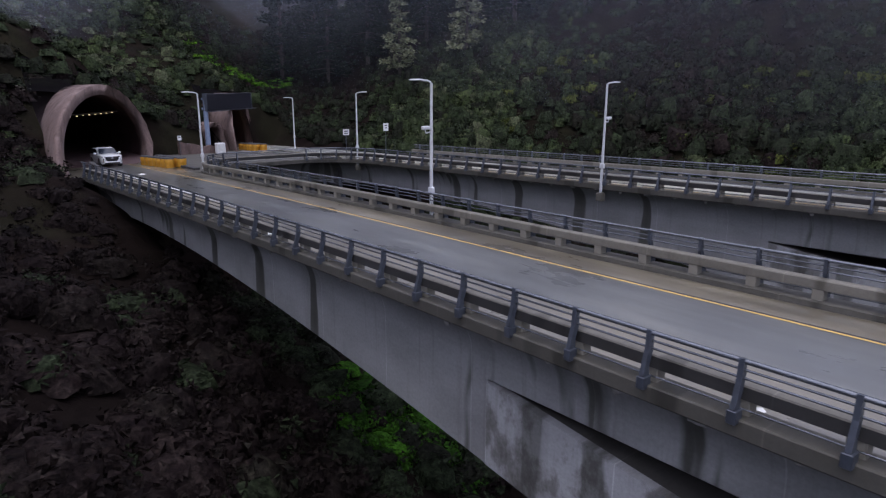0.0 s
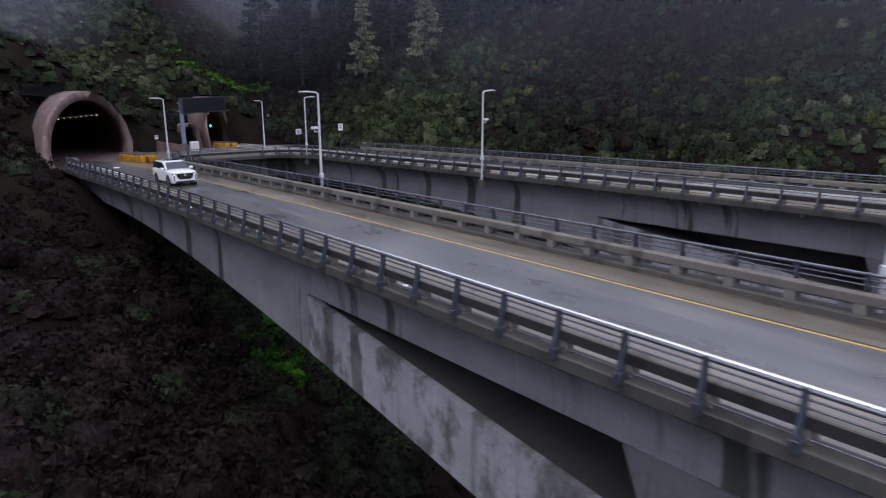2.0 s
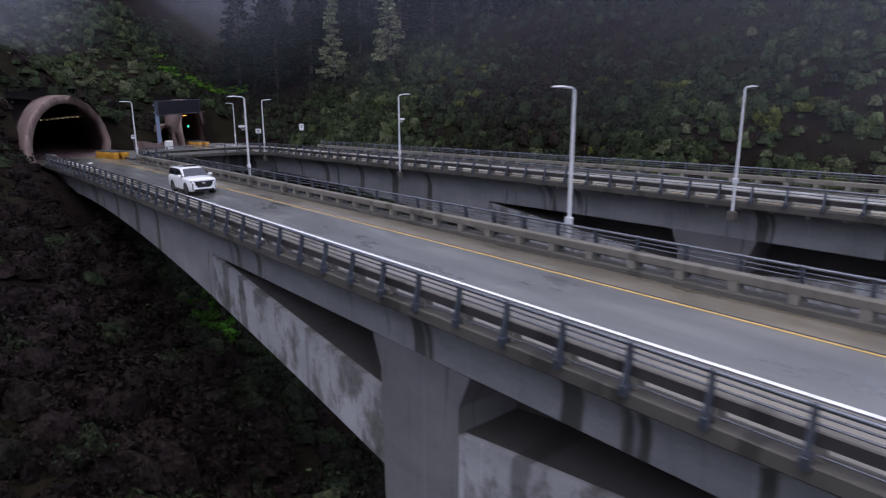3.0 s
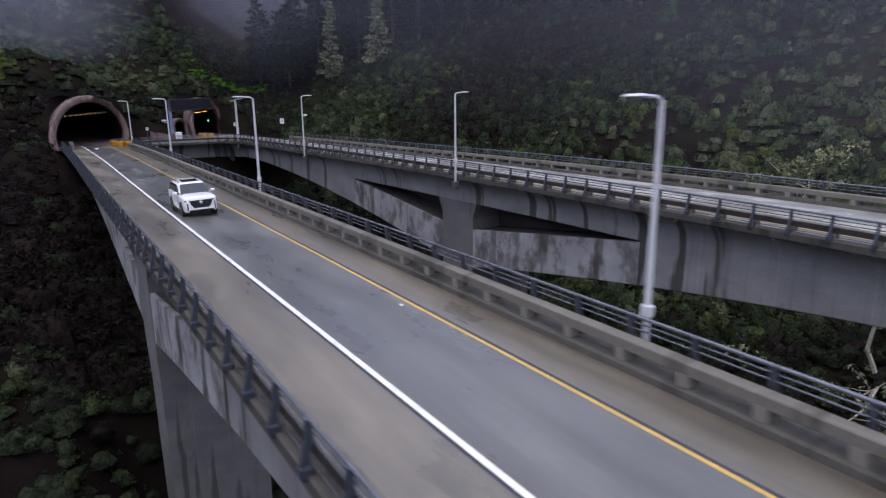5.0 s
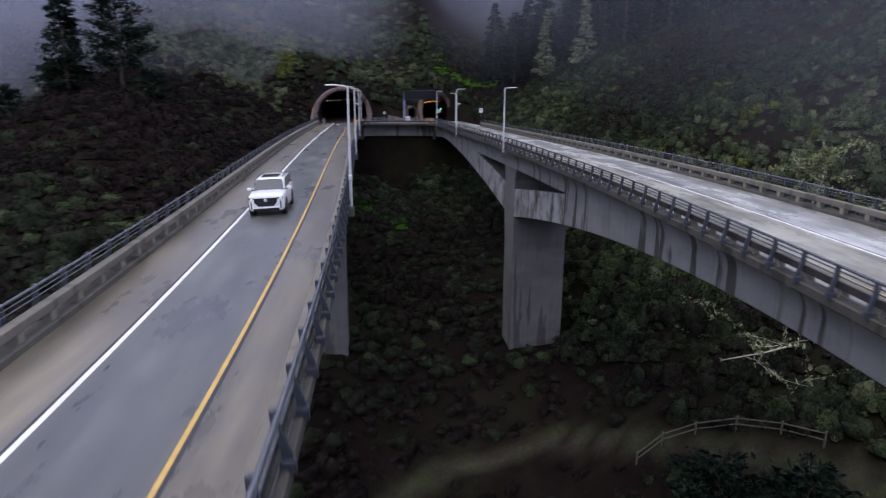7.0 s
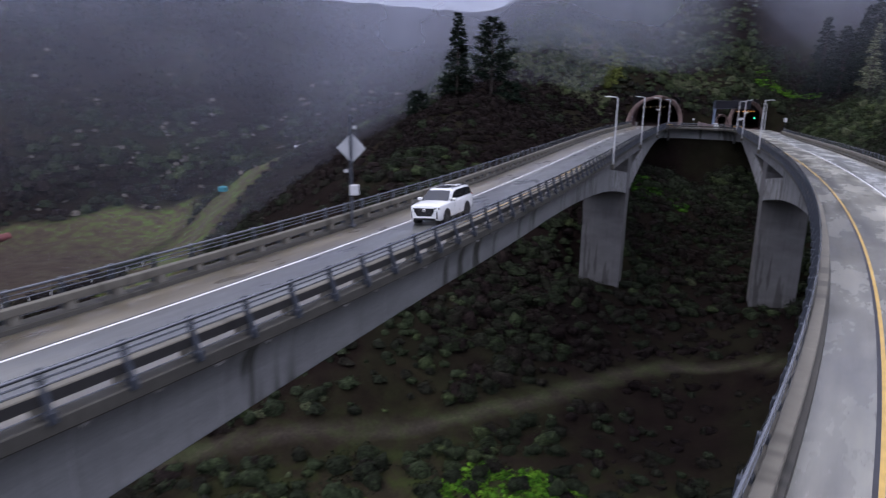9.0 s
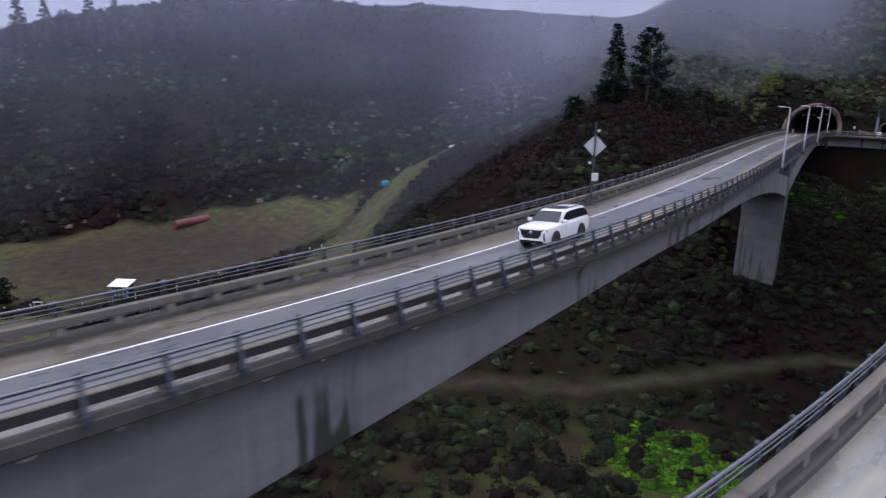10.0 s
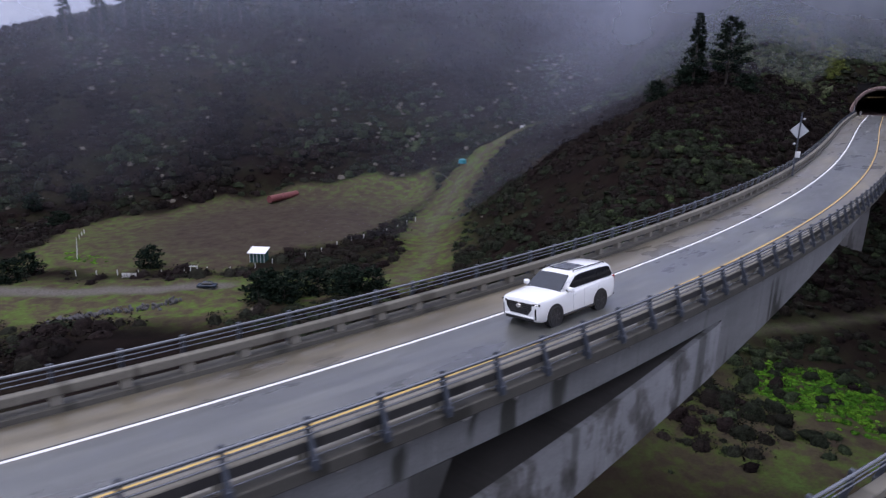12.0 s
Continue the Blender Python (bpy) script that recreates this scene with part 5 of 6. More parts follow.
def build_conifer(seed, height, spread, mat, broad=False, bare=0.12, full=1.0):
    """A tree: tapered trunk, whorls of drooping limbs, each limb tufted with needle sprays."""
    rng = np.random.RandomState(seed)
    root = thing("tree", "tall dark conifer" if not broad else "tall rounded dark evergreen tree", "tree")
    bm = bmesh.new()
    rod(bm, (0, 0, -1.0), (0.1, 0.05, height * 0.5), height * 0.018, height * 0.011, 8)
    rod(bm, (0.1, 0.05, height * 0.5), (0, 0, height * 0.97), height * 0.011, 0.03, 8)
    tips = []
    whorls = int(height * 1.1)
    for i in range(whorls):
        f = bare + (1 - bare) * i / whorls
        z = height * f
        reach = spread * ((1 - f) ** 0.75 + 0.04) if not broad else spread * (math.sin(math.pi * min(1, 0.22 + 0.74 * f)) ** 0.7) * rng.uniform(0.7, 1.1)
        for k in range(rng.randint(4, 7)):
            a = rng.uniform(0, 2 * math.pi)
            r = reach * rng.uniform(0.6, 1.08)
            droop = (-0.14 if not broad else 0.22) * r
            tip = Vector((r * math.cos(a), r * math.sin(a), z + droop))
            rod(bm, (0, 0, z), tip, 0.035 + 0.012 * r, 0.012, 4)
            tips.append((Vector((0, 0, z)), tip, r))
    trunk = part("trunk", bm, M_BARK, root, "dark trunk with limbs")
    cos, tin = [], []
    for base, tip, r in tips:
        n = int((9 + 9 * r) * full)
        t = rng.uniform(0.2, 1.05, n) ** 0.7
        p = np.array(base)[None] + t[:, None] * np.array(tip - base)[None]
        p += rng.normal(0, (0.16 + 0.07 * r) * full ** 0.5, (n, 3)) * (1, 1, 0.6)
        s = rng.uniform(0.16, 0.42, n) * full ** 0.35
        d = np.array((tip - base).normalized())[None] + rng.normal(0, 0.45, (n, 3))
        d /= np.linalg.norm(d, axis=1)[:, None]
        side = np.cross(d, rng.normal(0, 1, (n, 3)))
        side /= np.linalg.norm(side, axis=1)[:, None] + 1e-6
        q = np.stack([p - d * s[:, None], p - side * s[:, None] * 0.42, p + d * s[:, None] * 1.1, p + side * s[:, None] * 0.42 - (0, 0, 0.06)], 1)
        cos.append(q.reshape(-1, 3))
        tin.append(np.repeat(rng.uniform(0, 0.85, n) if mat is M_NEEDLE else rng.uniform(0, 1, n), 4))
    co = np.concatenate(cos)
    me = bpy.data.meshes.new("crown")
    fill_mesh(me, co, np.arange(len(co)).reshape(-1, 4))
    at = me.attributes.new("tint", 'FLOAT', 'POINT')
    at.data.foreach_set("value", np.concatenate(tin).astype(np.float32))
    me.materials.append(mat)
    child("crown", me, root)
    return root


def plant_trees():
    def at(x, y, turn=0.0, s=1.0, dz=0.0):
        return pose(x, y, float(land(x, y)) + dz, 0, 0, turn) @ Matrix.Diagonal((s, s, s, 1))
    a = build_conifer(41, 20.5, 4.6, M_NEEDLE, full=1.5)
    a.matrix_basis = pose(-27.2, 40.5, 19.3 - 20.5)
    tagged(a, "tall dark spruce standing on the spur above the road", "tree", "spur trees")
    b = build_conifer(43, 18.6, 5.6, M_NEEDLE, True, 0.2, 1.3)
    b.matrix_basis = pose(-18.6, 41.0, 17.9 - 18.6)
    tagged(b, "broad dark cypress standing on the spur above the road", "tree", "spur trees")
    # wood on the shoulder of the east slope
    kinds = [build_conifer(50 + i, h, s, M_NEEDLE, br, full=1.4) for i, (h, s, br) in enumerate(((21, 5.6, False), (17, 6.2, True), (24, 5.8, False)))]
    rng = np.random.RandomState(77)
    spots = [(66, 112), (70, 121), (74, 108), (80, 99), (84, 104), (87, 92), (79, 116), (92, 98), (90, 84), (97, 88), (86, 112), (95, 76), (101, 70), (99, 98), (106, 84), (74, 128), (104, 60), (64, 124), (111, 72), (88, 122),
             (113, 46), (118, 30), (108, 55), (121, 15), (110, 20)]
    for i, (x, y) in enumerate(spots):
        src = kinds[i % 3]
        x, y = x + rng.uniform(-1.5, 1.5), y + rng.uniform(-1.5, 1.5)
        m = pose(x, y, float(land(x, y)) - 0.2, 0, 0, rng.uniform(0, 360))
        ob = src if i < 3 else copy_thing(src, m)
        if i < 3:
            ob.matrix_basis = m
        tagged(ob, "dark evergreen in the hillside wood", "tree", "hillside wood")
    for i, (x, y, h) in enumerate(((71.5, 95.5, 19), (79.0, 86.5, 19))):
        p = build_conifer(90 + i, h, 3.6, M_LICHEN)
        p.matrix_basis = pose(x, y, float(land(x, y)) - 0.2)
        tagged(p, "pale lichen-draped tree at the edge of the wood", "tree", "pale trees")
    # far crest and valley trees
    for i, (x, y) in enumerate(((-296, 44), (-290, 50), (-284, 58), (-276, 66), (-268, 78), (-262, 86), (-250, 100), (-244, 108), (-300, 34), (-309, 22), (-238, 116), (-222, 135), (-215, 142))):
        m = pose(x, y, float(land(x, y)) - 0.3, 0, 0, 40 * i) @ Matrix.Identity(4)
        tagged(copy_thing(kinds[i % 3], m), "dark tree on the far crest", "tree", "far crest trees")
    c = build_conifer(61, 7.0, 3.8, M_NEEDLE, True, 0.1, 1.5)
    for i, (x, y) in enumerate(((-218, -48), (-212, -36), (-196, -52), (-84, -69), (-80, -66), (-76, -62), (-72, -57), (-78, -70), (-70, -60), (-82, -73), (-67, -55), (-150, -84), (-146, -90), (-128, -66), (-30, 44), (-13, 38), (-36, 37), (47, -42), (51, -46))):
        m = pose(x, y, float(land(x, y)) - 1.2, 0, 0, 55 * i)
        ob = c if i == 0 else copy_thing(c, m)
        if i == 0:
            ob.matrix_basis = m
        tagged(ob, "low rounded dark tree", "tree", "low trees")


plant_trees()


def bare_tree(x, y, z, height, seed, lichen=True, name_label="leafless lichen-covered tree with crooked limbs"):
    """A crooked old tree: trunk and limbs in bent steps, tufts of lichen on them."""
    rng = np.random.RandomState(seed)
    root = thing("bare_tree", name_label, "tree", pose(x, y, z), "bare trees")
    bm = bmesh.new()
    tufts = []

    def limb(p, d, length, r, level):
        for _ in range(5):
            q = p + d * length / 5
            rod(bm, p, q, r, r * 0.82, 5)
            tufts.append((q, r))
            p, r = q, r * 0.82
            d = (d + Vector(rng.normal(0, 0.22, 3))).normalized()
            if level < 3 and rng.uniform() < 0.75:
                s = Vector((rng.normal(), rng.normal(), rng.uniform(-0.35, 0.35))).normalized()
                limb(q, (d * 0.35 + s).normalized(), length * rng.uniform(0.5, 0.8), r * 0.6, level + 1)
    limb(Vector((0, 0, -0.5)), Vector((0.05, 0.02, 1)), height, height * 0.022, 0)
    part("trunk", bm, M_PBARK, root, "pale crooked trunk and limbs")
    cos = []
    for q, r in tufts:
        n = 5 if lichen else 2
        for _ in range(n):
            c = np.array(q) + rng.normal(0, 0.16, 3)
            a, b = rng.normal(0, 0.12, 3), rng.normal(0, 0.09, 3)
            cos.append(np.stack([c - a, c - b, c + a, c + b]))
    co = np.concatenate(cos)
    me = bpy.data.meshes.new("lichen")
    fill_mesh(me, co, np.arange(len(co)).reshape(-1, 4))
    at = me.attributes.new("tint", 'FLOAT', 'POINT')
    at.data.foreach_set("value", np.random.RandomState(seed).uniform(0, 1, len(co) // 4).repeat(4).astype(np.float32))
    me.materials.append(M_LICHEN)
    child("lichen", me, root, "yellow-grey lichen tufts")


bare_tree(69.0, -18.5, -11.2, 5.6, 305, True, "small silvery leafless tree beside the second bridge")
bare_tree(60.5, -31.0, -26.5, 14.0, 302)
bare_tree(64.0, -36.0, -23.5, 9.0, 303)


# ---- the farm in the valley ----
def farm():
    gz = lambda x, y: float(land(x, y))
    x, y = -106.5, -50.5
    root = thing("field_shelter", "small dark green stable shelter with a pale lean-to roof", "shed", pose(x, y, gz(x, y), 0, 0, 28))
    bm = bmesh.new()
    box(bm, -1.9, 1.9, -1.4, 1.4, 0, 2.5)
    part("walls", bm, M_GREENP, root)
    bm = bmesh.new()
    box(bm, -2.3, 2.3, -2.0, 2.0, -0.05, 0.06, 0.01)
    part("roof", bm, M_SIGNW, root, "pale sheet roof", pose(0, 0, 2.75, 9, 0, 0))
    for i in range(5):
        bm = bmesh.new()
        box(bm, -0.08, 0.08, -0.03, 0.03, 0, 2.5)
        part("batten", bm, M_PALE, root, m=pose(-1.8 + 0.9 * i, -1.44, 0))
    root = thing("pipe_culvert", "long rust-red steel pipe lying in the field", "pipe", pose(-158.5, 9.0, gz(-158.5, 9) + 1.1, 0, 0, 88))
    bm = bmesh.new()
    rod(bm, (-6.5, 0, 0), (6.5, 0, 0), 1.25, n=20)
    part("shell", bm, M_RUST, root, smooth=True)
    for s in (-6.4, 0.0, 6.4):
        bm = bmesh.new()
        rod(bm, (s - 0.12, 0, 0), (s + 0.12, 0, 0), 1.34, n=20)
        part("flange", bm, M_RUST, root)
    root = thing("water_tank", "teal plastic water tank in the brush", "tank", pose(-107.5, 50.0, gz(-107.5, 50) + 0.0))
    bm = bmesh.new()
    bmesh.ops.create_cone(bm, cap_ends=True, segments=20, radius1=1.5, radius2=1.4, depth=1.3, matrix=Matrix.Translation((0, 0, 1.2)))
    part("drum", bm, M_TEAL, root)
    bm = bmesh.new()
    bmesh.ops.create_cone(bm, cap_ends=True, segments=20, radius1=1.4, radius2=0.4, depth=0.35, matrix=Matrix.Translation((0, 0, 2.02)))
    part("lid", bm, M_TEAL, root)
    # gate frame and paddock rails
    root = thing("gate_frame", "white timber gateway frame by the track", "gate", pose(-110.7, -66.5, gz(-110.7, -66.5), 0, 0, 35))
    for nm, a in (("post", (-0.85, -0.7, 0, 2.3)), ("post", (0.7, 0.85, 0, 2.3)), ("crossbar", (-1.0, 1.0, 2.3, 2.5)), ("crossbar", (-0.7, 0.7, 0.9, 1.05))):
        bm = bmesh.new()
        box(bm, a[0], a[1], -0.08, 0.08, a[2], a[3])
        part(nm, bm, M_PALE, root)
    bm = bmesh.new()
    box(bm, -0.07, 0.07, -0.07, 0.07, -0.3, 1.35)
    post = bm_mesh(bm, "fence_post", M_PALE)
    n = 0
    for line in ([(-103, -55), (-99, -42), (-98, -25), (-97, -5), (-99, 12)], [(-106, -60), (-124, -72), (-142, -82)], [(-150, -72), (-168, -62), (-184, -50)]):
        for (ax, ay), (bx, by) in zip(line, line[1:]):
            k = max(1, int(math.hypot(bx - ax, by - ay) / 4.5))
            for i in range(k):
                x, y = ax + (bx - ax) * i / k, ay + (by - ay) * i / k
                ob = new("fence_post", post)
                ob.matrix_basis = pose(x, y, gz(x, y), 0, 0, 20)
                tagged(ob, "white-topped timber fence post round the pasture", "fence post", "pasture fence posts")
    gate = thing("field_gate", "pale five-bar field gate", "gate", pose(-123, -75, gz(-123, -75), 0, 0, 34))
    for i in range(4):
        bm = bmesh.new()
        box(bm, -1.6, 1.6, -0.04, 0.04, 0.25 + 0.28 * i, 0.37 + 0.28 * i)
        part("bar", bm, M_PALE, gate)
    for s in (-1.6, 0, 1.6):
        bm = bmesh.new()
        box(bm, s - 0.06, s + 0.06, -0.06, 0.06, 0, 1.35)
        part("upright", bm, M_PALE, gate)
    # dry stone bank beside the track
    rng = np.random.RandomState(66)
    root = thing("stone_bank", "tumbled grey stone bank beside the track", "stone wall", kind="stuff")
    bm = bmesh.new()
    for _ in range(150):
        f = rng.uniform(0, 1)
        x, y = -108 + 12 * f + rng.normal(0, 0.7), -101 + 19 * f + rng.normal(0, 0.7)
        s = rng.uniform(0.2, 0.55)
        bmesh.ops.create_icosphere(bm, subdivisions=1, radius=s, matrix=pose(x, y, gz(x, y) + rng.uniform(0.1, 0.6), rng.uniform(0, 90), rng.uniform(0, 90), 0) @ Matrix.Diagonal((1.2, 0.8, 0.7, 1)))
    part("stones", bm, M_WALL, root)
    # parked dark car by the farm track
    root = thing("parked_car", "small dark blue car parked on the farm track", "car", pose(-99.5, -71.8, gz(-99.5, -71.8) + 0.05, 0, 0, 125))
    bm = bmesh.new()
    box(bm, -0.85, 0.85, -2.1, 2.1, 0.3, 0.9, 0.12)
    part("body", bm, M_CARDARK, root)
    bm = bmesh.new()
    box(bm, -0.72, 0.72, -1.2, 1.0, 0.88, 1.42, 0.16)
    part("cabin", bm, M_GLASS, root)
    for sx in (-0.8, 0.8):
        for sy in (-1.3, 1.3):
            bm = bmesh.new()
            rod(bm, (sx - 0.1, sy, 0.3), (sx + 0.1, sy, 0.3), 0.32, n=14)
            part("wheel", bm, M_DARK, root)
    # footbridge rail by the trail
    root = thing("trail_fence", "weathered timber rail fence beside the trail", "fence")
    pts = [(45, -32.5), (47.5, -32), (50, -33), (52.5, -35), (54.5, -38), (56, -41)]
    for x, y in pts:
        bm = bmesh.new()
        rod(bm, (x, y, gz(x, y) - 0.4), (x, y, gz(x, y) + 1.3), 0.09, n=6)
        part("post", bm, M_WOODG, root)
    for (ax, ay), (bx, by) in zip(pts, pts[1:]):
        for h in (0.55, 1.1):
            bm = bmesh.new()
            rod(bm, (ax, ay, gz(ax, ay) + h), (bx, by, gz(bx, by) + h), 0.06, n=6)
            part("rail", bm, M_WOODG, root)
    # a pale grazing animal on the brush slope
    root = thing("goat", "pale goat standing on the brushy slope", "goat", pose(-95.1, 73.0, gz(-95.1, 73) + 0.0, 0, 0, 30))
    bm = bmesh.new()
    bmesh.ops.create_uvsphere(bm, u_segments=12, v_segments=8, radius=0.5, matrix=pose(0, 0, 1.0) @ Matrix.Diagonal((1.5, 0.6, 0.7, 1)))
    part("body", bm, M_PALE, root, smooth=True)
    bm = bmesh.new()
    bmesh.ops.create_uvsphere(bm, u_segments=10, v_segments=6, radius=0.24, matrix=pose(0.95, 0, 1.45) @ Matrix.Diagonal((1.4, 0.7, 0.9, 1)))
    part("head", bm, M_PALE, root, smooth=True)
    for sx in (-0.5, 0.5):
        for sy in (-0.18, 0.18):
            bm = bmesh.new()
            rod(bm, (sx, sy, 0), (sx, sy, 0.85), 0.06, n=6)
            part("leg", bm, M_PALE, root)


M_CARDARK = plain("dark_blue_car_paint", (0.02, 0.03, 0.05), 0.25, 0.2)
M_GLASS = plain("dark_glazing", (0.012, 0.013, 0.016), 0.06)
farm()

# ---- the white car ----
M_PAINT, _n, _l, _b = material("white_car_paint", 0.22)
_b.inputs["Base Color"].default_value = (0.80, 0.81, 0.82, 1)
_b.inputs["Coat Weight"].default_value = 0.6
M_TRIM = plain("gloss_black_trim", (0.012, 0.012, 0.014), 0.2, vary=0.2)
M_RIM = plain("dark_alloy", (0.07, 0.07, 0.075), 0.35, 0.5)
M_CHROME = plain("satin_chrome", (0.6, 0.6, 0.62), 0.2, 0.9)
WHEEL_R = 0.405


def loft_car(bm, sections):
    """Rings of points joined along the car; the first and last are closed."""
    rings = [[bm.verts.new(p) for p in s] for s in sections]
    k = len(rings[0])
    for p, q in zip(rings, rings[1:]):
        for i in range(k):
            bm.faces.new((p[i], p[(i + 1) % k], q[(i + 1) % k], q[i]))
    bm.faces.new(rings[0][::-1])
    bm.faces.new(rings[-1])


def body_section(y, hw, z0, zs, zt, crown):
    """Half-width hw, sill z0, shoulder zs, top zt."""
    half = [(hw * 0.90, z0), (hw * 0.985, z0 + 0.10), (hw, (z0 + zs) / 2), (hw * 0.985, zs - 0.08), (hw * 0.95, zs), (hw * 0.86, zt - 0.02), (hw * 0.5, zt + crown * 0.7), (0.0, zt + crown)]
    right = [(x, y, z) for x, z in half]
    left = [(-x, y, z) for x, z in half[-2::-1]]
    return right + left


def cabin_section(y, hb, ht, zb, zt):
    half = [(hb, zb), (hb * 0.985, zb + 0.12), (ht + 0.06, zt - 0.14), (ht, zt - 0.05), (ht * 0.9, zt), (ht * 0.45, zt + 0.025), (0, zt + 0.03)]
    return [(x, y, z) for x, z in half] + [(-x, y, z) for x, z in half[-2::-1]]


def side_panel(bm, pts, x, lean=0.0, thick=0.02, side=1):
    """A window: outline (y, z) on the car's flank at x, leaning in by lean per metre of height."""
    for s in (side,):
        f = [bm.verts.new((s * (x - lean * (z - pts[0][1])), y, z)) for y, z in pts]
        g = [bm.verts.new((s * (x - lean * (z - pts[0][1]) - thick), y, z)) for y, z in pts]
        bm.faces.new(f if s > 0 else f[::-1])
        for i in range(len(pts)):
            j = (i + 1) % len(pts)
            bm.faces.new((f[i], g[i], g[j], f[j]))


def build_car():
    """Large three-row SUV, 5.38 m long; its front looks along -y, the origin lies under its middle on the road."""
    root = thing("suv", "clean white full-size SUV with black grille, driving with lamps lit", "car")
    bm = bmesh.new()
    secs = [(-2.53, 0.80, 0.40, 1.00, 1.05, 0.01), (-2.47, 0.90, 0.34, 1.09, 1.15, 0.02), (-2.30, 0.975, 0.29, 1.14, 1.20, 0.03), (-1.95, 1.015, 0.28, 1.16, 1.23, 0.035), (-1.35, 1.03, 0.28, 1.18, 1.26, 0.03),
            (-0.95, 1.03, 0.28, 1.19, 1.28, 0.02), (0.5, 1.03, 0.28, 1.20, 1.26, 0.0), (1.9, 1.03, 0.30, 1.22, 1.28, 0.0), (2.40, 1.01, 0.34, 1.22, 1.28, 0.0), (2.60, 0.97, 0.42, 1.20, 1.26, 0.0), (2.69, 0.90, 0.50, 1.12, 1.18, 0.0)]
    loft_car(bm, [body_section(*s) for s in secs])
    # wheel arches are cut by pressing the flank in
    part("body", bm, M_PAINT, root, "glossy white painted body", smooth=True)
    bm = bmesh.new()
    cab = [(-1.02, 0.90, 0.60, 1.22, 1.26), (-0.45, 0.90, 0.74, 1.22, 1.68), (-0.10, 0.90, 0.78, 1.22, 1.84), (0.5, 0.90, 0.79, 1.22, 1.885), (1.6, 0.90, 0.785, 1.24, 1.885), (2.30, 0.88, 0.76, 1.24, 1.84), (2.50, 0.87, 0.74, 1.24, 1.76), (2.62, 0.85, 0.72, 1.22, 1.40)]
    loft_car(bm, [cabin_section(*s) for s in cab])
    part("roof", bm, M_PAINT, root, "white roof and pillars", smooth=True)
    # glazing
    bm = bmesh.new()
    f = [bm.verts.new(p) for p in ((-0.87, -1.06, 1.278), (0.87, -1.06, 1.278), (0.72, -0.33, 1.79), (-0.72, -0.33, 1.79))]
    g = [bm.verts.new(v.co + Vector((0, 0.03, -0.03))) for v in f]
    m_ = bm.verts.new((0, -1.10, 1.285)), bm.verts.new((0, -0.33, 1.81))
    bm.faces.new((f[0], m_[0], m_[1], f[3]))
    bm.faces.new((m_[0], f[1], f[2], m_[1]))
    for i, j in ((1, 2), (2, 3), (3, 0), (0, 1)):
        bm.faces.new((f[i], f[j], g[j], g[i]))
    part("windscreen", bm, M_SCREEN, root, "tinted windscreen reflecting the sky")
    for pts in ([(-0.62, 1.27), (-0.26, 1.58), (-0.02, 1.73), (0.30, 1.76), (0.30, 1.27)], [(0.38, 1.27), (0.38, 1.75), (1.32, 1.75), (1.32, 1.28)], [(1.40, 1.28), (1.40, 1.75), (2.25, 1.71), (2.50, 1.36), (2.42, 1.30)]):
        bm = bmesh.new()
        side_panel(bm, pts, 0.912, 0.088, side=-1)
        part("side_window", bm, M_GLASS, root, "dark tinted side glass")
        bm = bmesh.new()
        side_panel(bm, pts, 0.912, 0.088, side=1)
        part("side_window", bm, M_GLASS, root, "dark tinted side glass")
    for s in (-1, 1):
        bm = bmesh.new()
        side_panel(bm, [(-0.60, 1.26), (-0.05, 1.72), (0.3, 1.77), (1.6, 1.77), (2.28, 1.72), (2.50, 1.34), (2.42, 1.28)], 0.904, 0.088, side=s)
        part("pillar_band", bm, M_TRIM, root, "gloss black window surround")
    bm = bmesh.new()
    box(bm, -0.66, 0.66, 2.585, 2.64, 1.32, 1.70, 0.03)
    part("rear_window", bm, M_GLASS, root)
    bm = bmesh.new()
    box(bm, -0.50, 0.50, 0.0, 1.05, 1.905, 1.925, 0.01)
    part("sunroof", bm, M_GLASS, root, "black glass sunroof")
    for s in (-1, 1):
        bm = bmesh.new()
        rod(bm, (s * 0.72, 0.0, 1.93), (s * 0.72, 2.1, 1.92), 0.025, n=6)
        for y in (0.0, 1.0, 2.1):
            rod(bm, (s * 0.72, y, 1.86), (s * 0.72, y, 1.93), 0.022, n=6)
        part("roof_rail", bm, M_TRIM, root)
    # face: grille, bumper, lamps
    bm = bmesh.new()
    pts = [(-0.64, 1.04), (0.64, 1.04), (0.62, 0.80), (0.44, 0.58), (-0.44, 0.58), (-0.62, 0.80)]
    f = [bm.verts.new((x, -2.555, z)) for x, z in pts]
    g = [bm.verts.new((x, -2.28, z)) for x, z in pts]
    bm.faces.new(f)
    for i in range(6):
        bm.faces.new((f[i], f[(i + 1) % 6], g[(i + 1) % 6], g[i]))
    grille = part("grille", bm, M_TRIM, root, "large black mesh grille")
    for i in range(5):
        bm = bmesh.new()
        z = 0.68 + 0.075 * i
        w = 0.50 + 0.03 * i
        box(bm, -w * 0.8, w * 0.8, -2.57, -2.52, z - 0.008, z + 0.008)
        part("grille_bar", bm, M_DARK, grille)
    bm = bmesh.new()
    bmesh.ops.create_cone(bm, cap_ends=True, segments=6, radius1=0.13, radius2=0.10, depth=0.03, matrix=pose(0, -2.575, 0.90, 90, 0, 0) @ Matrix.Diagonal((1.15, 0.8, 1, 1)))
    part("badge", bm, M_CHROME, root, "small chrome badge")
